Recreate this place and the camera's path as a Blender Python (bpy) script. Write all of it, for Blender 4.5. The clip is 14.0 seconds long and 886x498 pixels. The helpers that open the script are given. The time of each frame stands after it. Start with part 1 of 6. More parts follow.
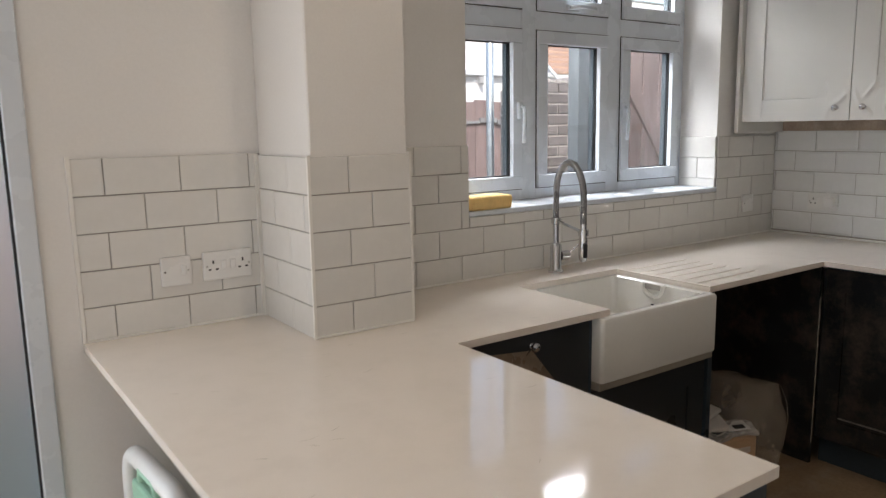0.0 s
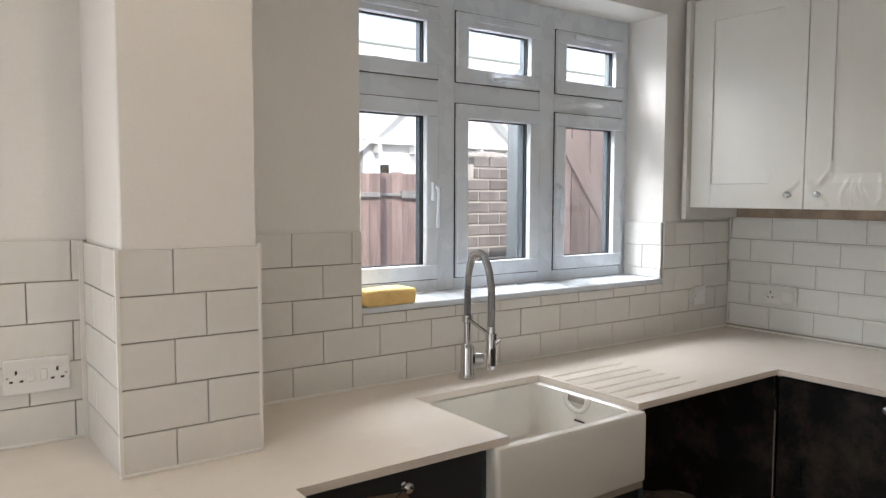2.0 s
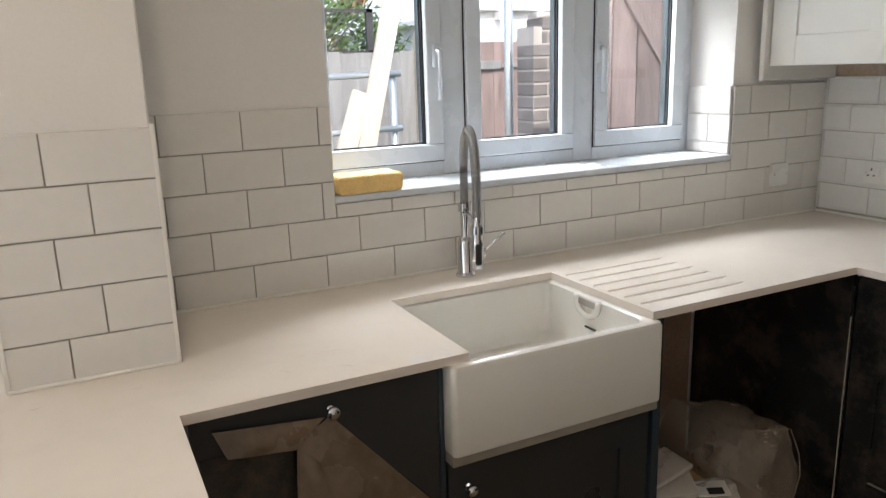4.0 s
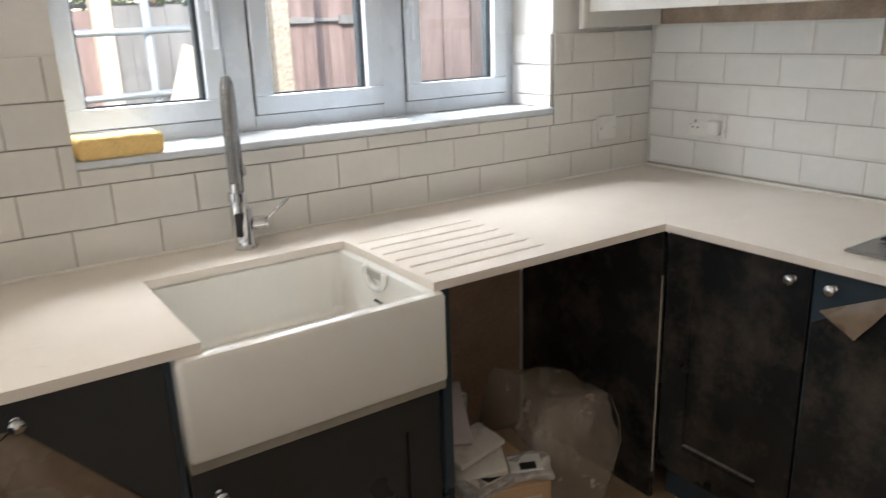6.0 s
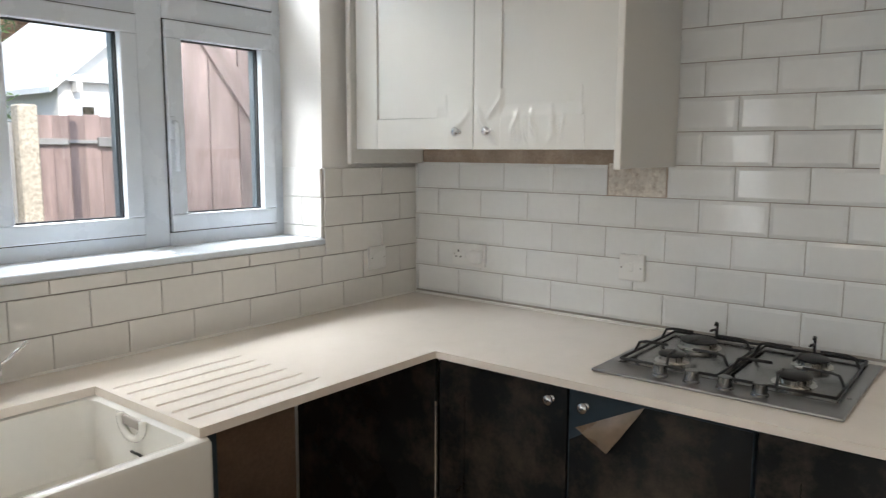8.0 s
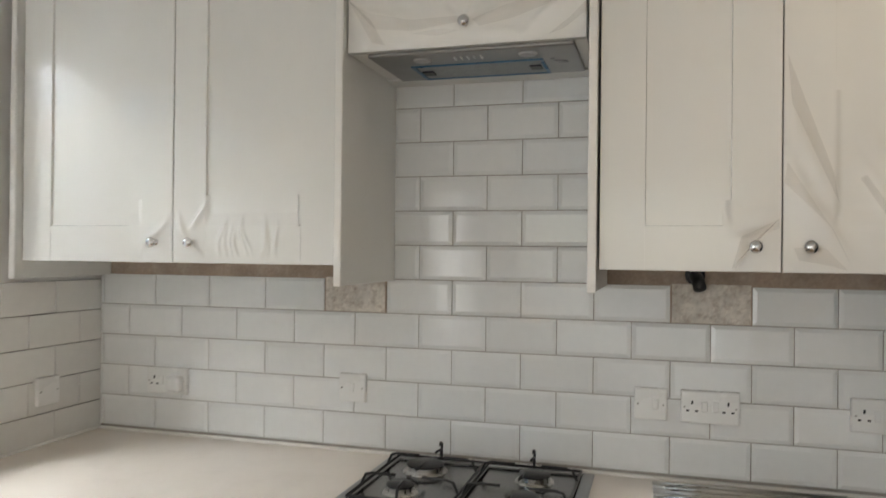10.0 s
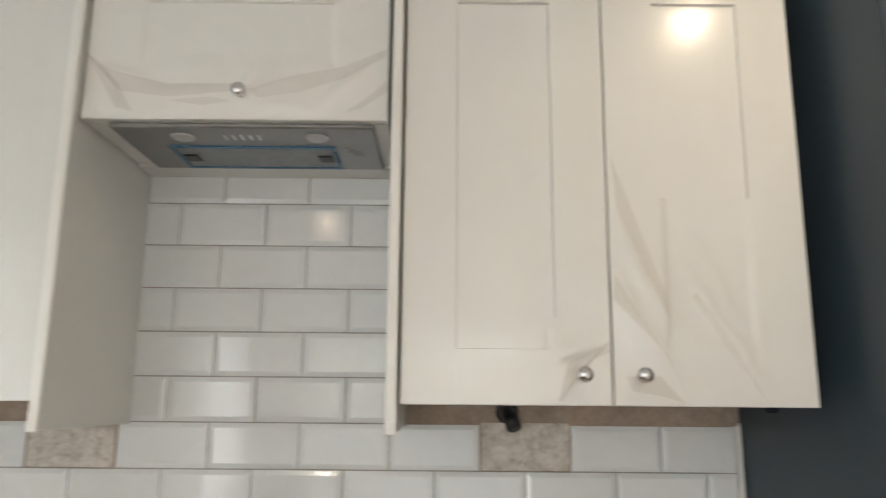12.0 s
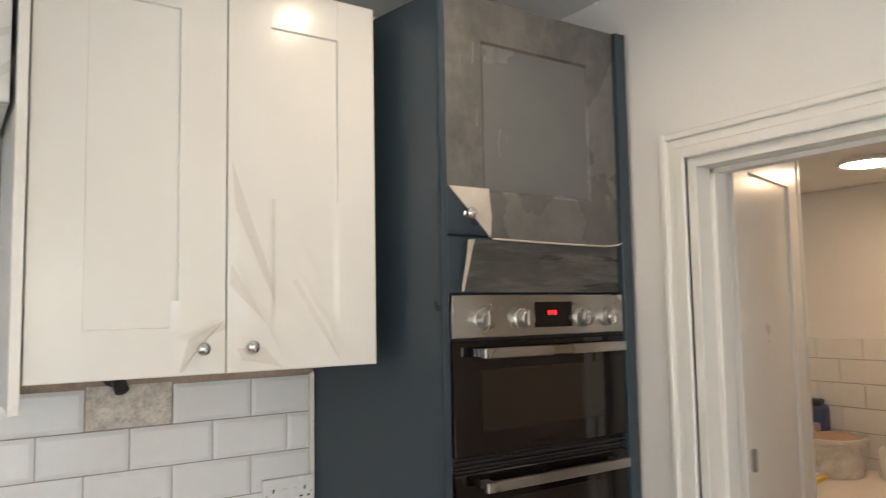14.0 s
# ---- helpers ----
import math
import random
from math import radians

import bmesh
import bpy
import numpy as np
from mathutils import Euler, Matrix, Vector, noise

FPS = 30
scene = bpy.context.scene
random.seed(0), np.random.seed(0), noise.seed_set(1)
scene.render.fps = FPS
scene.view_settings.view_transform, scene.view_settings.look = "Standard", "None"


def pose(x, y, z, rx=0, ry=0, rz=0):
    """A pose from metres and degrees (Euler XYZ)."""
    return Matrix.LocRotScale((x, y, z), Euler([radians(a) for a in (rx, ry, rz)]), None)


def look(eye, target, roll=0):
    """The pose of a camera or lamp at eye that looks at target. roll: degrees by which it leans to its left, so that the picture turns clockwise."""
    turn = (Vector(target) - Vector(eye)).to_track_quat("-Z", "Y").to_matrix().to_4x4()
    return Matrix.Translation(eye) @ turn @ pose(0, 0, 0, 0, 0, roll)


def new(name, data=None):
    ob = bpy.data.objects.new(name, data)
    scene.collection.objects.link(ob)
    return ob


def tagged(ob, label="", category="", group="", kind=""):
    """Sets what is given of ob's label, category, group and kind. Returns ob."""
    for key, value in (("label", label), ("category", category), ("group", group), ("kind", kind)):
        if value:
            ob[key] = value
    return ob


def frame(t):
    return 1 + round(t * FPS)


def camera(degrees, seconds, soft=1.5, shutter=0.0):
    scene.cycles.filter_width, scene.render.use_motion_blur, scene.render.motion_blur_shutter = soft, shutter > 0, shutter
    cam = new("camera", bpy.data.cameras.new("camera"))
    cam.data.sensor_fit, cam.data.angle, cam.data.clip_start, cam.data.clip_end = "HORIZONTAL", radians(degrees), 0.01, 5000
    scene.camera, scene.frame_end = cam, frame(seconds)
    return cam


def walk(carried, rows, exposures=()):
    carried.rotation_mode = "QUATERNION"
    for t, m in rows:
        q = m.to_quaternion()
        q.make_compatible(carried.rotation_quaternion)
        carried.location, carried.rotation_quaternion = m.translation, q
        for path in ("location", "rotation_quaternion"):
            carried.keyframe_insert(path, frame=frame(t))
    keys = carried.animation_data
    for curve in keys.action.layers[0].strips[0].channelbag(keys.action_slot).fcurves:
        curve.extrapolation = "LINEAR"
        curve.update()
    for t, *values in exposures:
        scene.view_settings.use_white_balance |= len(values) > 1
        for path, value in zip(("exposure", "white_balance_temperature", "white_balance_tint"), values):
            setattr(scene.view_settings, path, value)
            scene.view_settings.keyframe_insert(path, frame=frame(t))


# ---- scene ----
cam = camera(61.8, 14.0, soft=1.2, shutter=0.4)
PATH = [
    (0, (3.579, 1.333, 1.471), (4.714, 2.947, 1.147), -1.0),
    (0.5, (3.672, 1.396, 1.496), (4.837, 2.997, 1.216), -0.9),
    (1, (3.776, 1.455, 1.505), (4.993, 3.026, 1.276), -1.0),
    (1.5, (3.897, 1.482, 1.497), (5.133, 3.043, 1.31), -0.5),
    (2, (4.062, 1.468, 1.519), (5.237, 3.08, 1.375), 0.2),
    (2.2, (4.135, 1.455, 1.518), (5.273, 3.095, 1.394), -0.0),
    (4.3, (4.683, 1.571, 1.474), (5.466, 3.341, 0.968), -2.1),
    (4.5, (4.748, 1.554, 1.456), (5.484, 3.34, 0.936), -2.1),
    (5, (4.866, 1.541, 1.442), (5.609, 3.3, 0.845), -1.7),
    (5.5, (4.932, 1.547, 1.439), (5.803, 3.235, 0.811), -2.5),
    (6, (4.979, 1.589, 1.439), (6.046, 3.18, 0.864), -1.9),
    (6.5, (5.003, 1.625, 1.447), (6.252, 3.124, 1.008), -1.5),
    (7, (4.989, 1.603, 1.458), (6.357, 3.017, 1.102), -0.5),
    (7.2, (4.985, 1.59, 1.463), (6.393, 2.971, 1.133), -0.1),
    (9.3, (5.052, 1.582, 1.471), (6.858, 2.427, 1.312), 0.1),
    (9.5, (5.081, 1.608, 1.488), (6.929, 2.363, 1.363), 0.3),
    (10, (5.144, 1.692, 1.507), (7.063, 2.253, 1.516), 0.6),
    (10.5, (5.213, 1.721, 1.486), (7.155, 2.178, 1.625), 1.3),
    (11, (5.323, 1.725, 1.482), (7.263, 2.115, 1.771), 0.9),
    (11.5, (5.466, 1.746, 1.485), (7.402, 2.057, 1.876), 0.5),
    (12, (5.514, 1.751, 1.484), (7.475, 1.748, 1.877), 0.5),
    (12.5, (5.505, 1.838, 1.49), (7.413, 1.414, 1.913), -0.8),
    (13, (5.464, 1.942, 1.537), (7.277, 1.187, 1.914), -0.6),
    (13.5, (5.373, 1.96, 1.58), (7.107, 0.981, 1.76), -0.5),
    (14, (5.269, 1.954, 1.6), (6.918, 0.835, 1.763), -1.0),
]
walk(cam, [(t, look(eye, target, roll)) for t, eye, target, roll in PATH], ((0.0, 1.46, 6850, 14), (2.2, 1.8, 6800, 12), (4.3, 1.98, 6850, 12), (5.2, 2.27, 6900, 12), (7.0, 1.97, 6650, 10), (9.5, 2.12, 6900, 10), (11.0, 2.18, 6850, 10), (12.5, 2.66, 6800, 10), (14.0, 2.76, 6800, 11)))

# ---- world, sun, exposure ----
scene.view_settings.exposure = 0.7
world = bpy.data.worlds.new("sky")
scene.world = world
world.use_nodes = True
wn = world.node_tree
bg = wn.nodes["Background"]
sky = wn.nodes.new("ShaderNodeTexSky")
sky.sky_type = 'NISHITA'
sky.sun_disc = False
sky.sun_elevation = radians(40)
sky.sun_rotation = radians(200)
wn.links.new(sky.outputs[0], bg.inputs[0])
bg.inputs[1].default_value = 0.11
sun_data = bpy.data.lights.new("sun", 'SUN')
sun_data.energy = 1.2
sun_data.angle = radians(0.6)
sun_data.color = (1.0, 0.95, 0.87)
sun_lamp = new("sun", sun_data)
sun_lamp.matrix_world = look((0, 0, 30), (9, 30, 4))

# outer two placed from their reflections; the middle one is an added warm fill
DOWNLIGHTS = [(6.35, 1.07, 0.5), (4.6, 2.45, 0.8), (2.2, 1.29, 2.0)]
UTILITY_POWER = 0.28
WARM = (1.0, 0.84, 0.64)
WEST_FILL_POWER = 3.6
NORTH_POWER = 9.0
WINDOW_POWER = 54.0


# ---- materials ----
def material(name, base, rough=0.5, metal=0.0, vary=0.06, scale=6.0, fine=60.0, bump=0.05, coat=0.0, rough_vary=0.08, dirt_or_sheen=None, dirt_or_sheen_amount=0.3, stretch=(1, 1, 1), alpha=None, per_piece=0.0, trans=0.0):
    m = bpy.data.materials.new(name)
    m.use_nodes = True
    nt = m.node_tree
    n, l = nt.nodes, nt.links
    b = n["Principled BSDF"]
    tc = n.new("ShaderNodeTexCoord")
    mp = n.new("ShaderNodeMapping")
    mp.inputs["Scale"].default_value = stretch
    l.new(tc.outputs["Object"], mp.inputs[0])
    big = n.new("ShaderNodeTexNoise")
    big.inputs["Scale"].default_value = scale
    big.inputs["Detail"].default_value = 5
    small = n.new("ShaderNodeTexNoise")
    small.inputs["Scale"].default_value = fine
    small.inputs["Detail"].default_value = 4
    l.new(mp.outputs[0], big.inputs["Vector"])
    l.new(mp.outputs[0], small.inputs["Vector"])
    ramp = n.new("ShaderNodeMapRange")
    ramp.inputs["From Min"].default_value, ramp.inputs["From Max"].default_value = 0.3, 0.7
    ramp.inputs["To Min"].default_value, ramp.inputs["To Max"].default_value = 1 - vary, 1 + vary
    l.new(big.outputs["Fac"], ramp.inputs["Value"])
    ramp2 = n.new("ShaderNodeMapRange")
    ramp2.inputs["From Min"].default_value, ramp2.inputs["From Max"].default_value = 0.3, 0.7
    ramp2.inputs["To Min"].default_value, ramp2.inputs["To Max"].default_value = 1 - vary * 0.6, 1 + vary * 0.6
    l.new(small.outputs["Fac"], ramp2.inputs["Value"])
    mul = n.new("ShaderNodeMath")
    mul.operation = 'MULTIPLY'
    l.new(ramp.outputs[0], mul.inputs[0])
    l.new(ramp2.outputs[0], mul.inputs[1])
    last = mul.outputs[0]
    if per_piece:
        oi = n.new("ShaderNodeObjectInfo")
        pr = n.new("ShaderNodeMapRange")
        pr.inputs["To Min"].default_value, pr.inputs["To Max"].default_value = 1 - per_piece, 1 + per_piece
        l.new(oi.outputs["Random"], pr.inputs["Value"])
        mm = n.new("ShaderNodeMath")
        mm.operation = 'MULTIPLY'
        l.new(last, mm.inputs[0])
        l.new(pr.outputs[0], mm.inputs[1])
        last = mm.outputs[0]
    col = n.new("ShaderNodeVectorMath")
    col.operation = 'SCALE'
    col.inputs[0].default_value = base
    l.new(last, col.inputs["Scale"])
    out = col.outputs[0]
    if dirt_or_sheen:
        dn = n.new("ShaderNodeTexNoise")
        dn.inputs["Scale"].default_value = scale * 1.7
        dn.inputs["Detail"].default_value = 8
        dn.inputs["Roughness"].default_value = 0.7
        l.new(mp.outputs[0], dn.inputs["Vector"])
        dr = n.new("ShaderNodeMapRange")
        dr.inputs["From Min"].default_value, dr.inputs["From Max"].default_value = 0.48, 0.72
        dr.inputs["To Min"].default_value, dr.inputs["To Max"].default_value = 0.0, dirt_or_sheen_amount
        l.new(dn.outputs["Fac"], dr.inputs["Value"])
        mx = n.new("ShaderNodeMix")
        mx.data_type = 'RGBA'
        l.new(dr.outputs[0], mx.inputs[0])
        l.new(out, mx.inputs[6])
        mx.inputs[7].default_value = (*dirt_or_sheen, 1)
        out = mx.outputs[2]
    l.new(out, b.inputs["Base Color"])
    rr = n.new("ShaderNodeMapRange")
    rr.inputs["From Min"].default_value, rr.inputs["From Max"].default_value = 0.3, 0.7
    rr.inputs["To Min"].default_value, rr.inputs["To Max"].default_value = max(0.02, rough - rough_vary), min(1, rough + rough_vary)
    l.new(big.outputs["Fac"], rr.inputs["Value"])
    l.new(rr.outputs[0], b.inputs["Roughness"])
    b.inputs["Metallic"].default_value = metal
    b.inputs["Coat Weight"].default_value = coat
    b.inputs["Coat Roughness"].default_value = 0.08
    b.inputs["Transmission Weight"].default_value = trans
    if alpha is not None:
        b.inputs["Alpha"].default_value = alpha
    if bump:
        bp = n.new("ShaderNodeBump")
        bp.inputs["Strength"].default_value = bump
        bp.inputs["Distance"].default_value = 0.004
        l.new(small.outputs["Fac"], bp.inputs["Height"])
        l.new(bp.outputs[0], b.inputs["Normal"])
    return m


def glow(name, colour, strength):
    m = bpy.data.materials.new(name)
    m.use_nodes = True
    b = m.node_tree.nodes["Principled BSDF"]
    b.inputs["Base Color"].default_value = (*colour, 1)
    b.inputs["Emission Color"].default_value = (*colour, 1)
    b.inputs["Emission Strength"].default_value = strength
    return m


def clear_glass(name, tint=(1, 1, 1)):
    m = bpy.data.materials.new(name)
    m.use_nodes = True
    b = m.node_tree.nodes["Principled BSDF"]
    b.inputs["Base Color"].default_value = (*tint, 1)
    b.inputs["Roughness"].default_value = 0.0
    b.inputs["IOR"].default_value = 1.45
    b.inputs["Transmission Weight"].default_value = 1.0
    return m


PAINT = material("wall_paint", (0.79, 0.77, 0.745), 0.75, vary=0.025, scale=2.0, fine=140, bump=0.06)
CEIL = material("ceiling_paint", (0.84, 0.83, 0.81), 0.85, vary=0.02, scale=2.0, fine=120, bump=0.05)
TILE_FLAT = material("white_glazed_tile", (0.73, 0.715, 0.685), 0.16, vary=0.025, scale=7, fine=40, bump=0.02, per_piece=0.03, rough_vary=0.04)
TILE_BEVEL = material("white_bevelled_tile", (0.76, 0.765, 0.76), 0.12, vary=0.02, scale=7, fine=40, bump=0.015, per_piece=0.03, rough_vary=0.03)
GROUT = material("grey_grout", (0.37, 0.345, 0.315), 0.9, vary=0.12, scale=14, fine=220, bump=0.25)
PLASTER = material("bare_plaster", (0.40, 0.31, 0.245), 0.9, vary=0.18, scale=9, fine=120, bump=0.5, dirt_or_sheen=(0.55, 0.47, 0.40), dirt_or_sheen_amount=0.6)
BROWN_PLASTER = material("brown_plaster", (0.40, 0.27, 0.19), 0.9, vary=0.15, scale=5, fine=80, bump=0.3)
QUARTZ = material("white_quartz", (0.80, 0.73, 0.66), 0.07, vary=0.015, scale=5, fine=300, bump=0.0, rough_vary=0.02, dirt_or_sheen=(0.48, 0.43, 0.37), dirt_or_sheen_amount=0.12)
ADHESIVE = material("tile_adhesive", (0.68, 0.63, 0.57), 0.95, vary=0.15, scale=26, fine=110, bump=0.9, dirt_or_sheen=(0.30, 0.20, 0.15), dirt_or_sheen_amount=0.75)
CERAMIC = material("glazed_fireclay", (0.77, 0.755, 0.715), 0.1, vary=0.015, scale=3, fine=60, bump=0.0, coat=0.3)
NAVY = material("navy_paint", (0.028, 0.044, 0.060), 0.34, vary=0.08, scale=4, fine=90, bump=0.03)
NAVY_DULL = material("dull_navy_under_film", (0.026, 0.030, 0.034), 0.3, vary=0.06, scale=4, fine=60, bump=0.04, rough_vary=0.03)
# brown mottle: smudges, strengthened to paint in the floor's reflection on the film
NAVY_FILM = material("navy_film_with_painted_sheen", (0.018, 0.020, 0.022), 0.15, vary=0.25, scale=2.4, fine=9, bump=0.12, rough_vary=0.10, dirt_or_sheen=(0.12, 0.094, 0.072), dirt_or_sheen_amount=0.7)
GREY_FILM = material("dusty_protective_film", (0.115, 0.112, 0.108), 0.26, vary=0.2, scale=4, fine=30, bump=0.10, rough_vary=0.10, dirt_or_sheen=(0.22, 0.20, 0.18), dirt_or_sheen_amount=0.45, stretch=(1, 1, 0.8))
GREY_SMOOTH = material("grey_film_smooth", (0.125, 0.127, 0.126), 0.27, vary=0.05, scale=1.6, fine=14, bump=0.02, rough_vary=0.015, stretch=(0.7, 1, 1.2))
GREY_BAND = material("grey_film_smeared", (0.050, 0.050, 0.048), 0.3, vary=0.3, scale=4, fine=40, bump=0.12, rough_vary=0.12, dirt_or_sheen=(0.22, 0.20, 0.18), dirt_or_sheen_amount=0.7, stretch=(0.5, 1, 3))
# pale colour for tower scuffs and for one painted panel-edge highlight
DUST_HIGHLIGHT = material("pale_scuff_and_highlight", (0.19, 0.18, 0.165), 0.6, vary=0.25, scale=30)
FLAP = material("peeled_film_back", (0.18, 0.13, 0.09), 0.28, vary=0.2, scale=7, fine=40, bump=0.2, rough_vary=0.12)
FLAP_PALE = material("peeled_film_pale", (0.55, 0.48, 0.41), 0.4, vary=0.1, scale=9, fine=60, bump=0.15)
WHITE_DOOR = material("white_shaker_door", (0.76, 0.745, 0.71), 0.24, vary=0.015, scale=2.5, fine=14, bump=0.05, coat=0.35, rough_vary=0.02, stretch=(1, 1, 0.4))
# film tint plus the shade of the creases, both in this tan
TAN_CREASE_SHADE = material("tan_fold_with_crease_shade", (0.62, 0.49, 0.35), 0.22, vary=0.15, scale=14, fine=50, bump=0.05, alpha=0.14)
WHITE_MELAMINE = material("white_carcass", (0.74, 0.73, 0.70), 0.4, vary=0.02, scale=3, fine=90, bump=0.03)
UPVC = material("white_upvc", (0.67, 0.715, 0.77), 0.28, vary=0.015, scale=4, fine=70, bump=0.02)
GASKET = material("black_gasket", (0.02, 0.02, 0.022), 0.6, vary=0.1)
SPACER = material("grey_spacer_bar", (0.07, 0.09, 0.10), 0.4, metal=0.3)
GLASS = clear_glass("window_glass")
FROSTED = clear_glass("frosted_door_glass", (0.86, 0.93, 0.95))
FROSTED.node_tree.nodes["Principled BSDF"].inputs["Roughness"].default_value = 0.45
CHROME = material("polished_chrome", (0.66, 0.66, 0.67), 0.06, metal=1.0, vary=0.02, bump=0.0, rough_vary=0.03)
SPRING = material("spring_chrome", (0.42, 0.42, 0.43), 0.16, metal=1.0, vary=0.03, bump=0.0, rough_vary=0.03)
STEEL = material("brushed_steel", (0.46, 0.445, 0.42), 0.3, metal=1.0, vary=0.06, scale=8, fine=160, bump=0.04, stretch=(1, 12, 1))
HOOD_STEEL = material("hood_steel", (0.31, 0.31, 0.31), 0.34, metal=1.0, vary=0.05, scale=8, fine=160, bump=0.05)
BLACK_IRON = material("black_enamel", (0.014, 0.014, 0.015), 0.42, vary=0.2, scale=20, fine=200, bump=0.15)
BLACK_GLASS = material("black_oven_glass", (0.006, 0.005, 0.005), 0.06, vary=0.1, scale=3, bump=0.0, rough_vary=0.03)
OVEN_WINDOW = material("oven_window", (0.018, 0.013, 0.009), 0.16, vary=0.04, scale=4, bump=0.0, rough_vary=0.01)
BLUE_FILM = material("blue_edge_film", (0.03, 0.13, 0.24), 0.3, vary=0.1)
FILTER = material("grease_filter", (0.30, 0.31, 0.32), 0.45, metal=0.8, vary=0.2, scale=30, fine=300, bump=0.4)
SOCKET = material("white_socket_plastic", (0.77, 0.765, 0.75), 0.28, vary=0.01, bump=0.0)
DARK = material("dark_slot", (0.02, 0.02, 0.02), 0.6, vary=0.05, bump=0.0)
SPONGE = material("yellow_sponge", (0.86, 0.60, 0.25), 0.9, vary=0.10, scale=18, fine=160, bump=0.7)
CARDBOARD = material("cardboard", (0.47, 0.31, 0.19), 0.8, vary=0.08, scale=6, fine=80, bump=0.1)
FLOOR = material("dusty_timber_floor", (0.30, 0.21, 0.13), 0.65, vary=0.2, scale=3, fine=60, bump=0.2, dirt_or_sheen=(0.45, 0.37, 0.28), dirt_or_sheen_amount=0.6)
BAG = material("clear_plastic_bag", (0.45, 0.38, 0.31), 0.2, vary=0.15, scale=9, fine=40, bump=0.25, alpha=0.46)
GLOSS_PAINT = material("white_gloss_woodwork", (0.80, 0.78, 0.74), 0.3, vary=0.015, scale=3, fine=50, bump=0.0, rough_vary=0.03)


# ---- building helpers ----
def add_box(bm, x0, x1, y0, y1, z0, z1, bevel=0.0, seg=1):
    m = Matrix.LocRotScale(((x0 + x1) / 2, (y0 + y1) / 2, (z0 + z1) / 2), None, (abs(x1 - x0), abs(y1 - y0), abs(z1 - z0)))
    got = bmesh.ops.create_cube(bm, size=1.0, matrix=m)
    if bevel:
        edges = list({e for v in got["verts"] for e in v.link_edges})
        bmesh.ops.bevel(bm, geom=edges, offset=bevel, segments=seg, profile=0.5, affect='EDGES')
    return bm


def box(x0, x1, y0, y1, z0, z1, bevel=0.0, seg=1):
    return add_box(bmesh.new(), x0, x1, y0, y1, z0, z1, bevel, seg)


def add_lathe(bm, profile, centre=(0, 0, 0), axis='Z', steps=24):
    """A turned body: profile is (radius, height) along the axis."""
    rings = []
    for r, h in profile:
        ring = []
        for i in range(steps):
            a = 2 * math.pi * i / steps
            p = (r * math.cos(a), r * math.sin(a), h)
            if axis == 'Y':
                p = (p[0], -p[2], p[1])
            elif axis == 'X':
                p = (p[2], p[0], p[1])
            ring.append(bm.verts.new(Vector(centre) + Vector(p)))
        rings.append(ring)
    for a, b in zip(rings, rings[1:]):
        for i in range(steps):
            j = (i + 1) % steps
            bm.faces.new((a[i], a[j], b[j], b[i]))
    for ring in (rings[0], rings[-1]):
        if profile[0][0] > 1e-5:
            try:
                bm.faces.new(ring)
            except ValueError:
                pass
    bmesh.ops.recalc_face_normals(bm, faces=bm.faces)
    return bm


def add_tube(bm, points, r, steps=10):
    """A round bar along a line of points."""
    pts = [Vector(p) for p in points]
    rings = []
    side = None
    for i, p in enumerate(pts):
        d = (pts[min(i + 1, len(pts) - 1)] - pts[max(i - 1, 0)]).normalized()
        if side is None:
            side = d.orthogonal().normalized()
        else:
            side = (side - d * side.dot(d))
            side = side.normalized() if side.length > 1e-6 else d.orthogonal().normalized()
        up = d.cross(side)
        rings.append([bm.verts.new(p + r * (math.cos(2 * math.pi * k / steps) * side + math.sin(2 * math.pi * k / steps) * up)) for k in range(steps)])
    for a, b in zip(rings, rings[1:]):
        for k in range(steps):
            j = (k + 1) % steps
            bm.faces.new((a[k], a[j], b[j], b[k]))
    bm.faces.new(list(reversed(rings[0])))
    bm.faces.new(rings[-1])
    return bm


def part(name, bm, mat, parent=None, label="", smooth=False):
    me = bpy.data.meshes.new(name)
    if smooth:
        for f in bm.faces:
            f.smooth = True
        for e in bm.edges:
            if len(e.link_faces) == 2 and e.calc_face_angle(0) > radians(38):
                e.smooth = False
    bm.to_mesh(me)
    bm.free()
    me.materials.append(mat)
    ob = new(name, me)
    ob.parent = parent
    if label:
        ob["label"] = label
    return ob


def thing(name, label, category, m=None, group=""):
    ob = new(name)
    ob.empty_display_size = 0.1
    if m is not None:
        ob.matrix_basis = m
    return tagged(ob, label, category, group)


def structure(name, bm, mat, label, category):
    return tagged(part(name, bm, mat), label, category, kind="structure")


# ---- the room ----
XW, XE, YN, YS, ZC = 1.2, 7.25, 3.525, 0.335, 2.52
WX0, WX1, WZ0, WZ1 = 5.234, 6.752, 1.160, 2.300   # window opening
PX0, PX1, PZ1 = 2.2, 3.818, 2.08                     # patio door opening
DX0, DX1, DZ1 = 5.66, 6.500, 1.985                 # doorway to the utility room

structure("utility_floor", box(4.95, XE + 0.2, -1.5, YS - 0.132, -0.1, 0.0), FLOOR, "dusty bare timber floor of the utility room", "floor")
structure("floor", box(XW - 0.2, XE + 0.2, YS - 0.13, YN + 0.28, -0.1, 0.0), FLOOR, "dusty bare timber floor of the kitchen", "floor")
structure("ceiling", box(XW - 0.2, XE + 0.2, -1.5, YN + 0.28, ZC, ZC + 0.15), CEIL, "plain white painted ceiling", "ceiling")
bm = bmesh.new()
Y1 = YN + 0.28
add_box(bm, XW - 0.2, PX0, YN, Y1, 0, ZC)
add_box(bm, PX0, PX1, YN, Y1, PZ1, ZC)
add_box(bm, PX1, WX0, YN, Y1, 0, ZC)
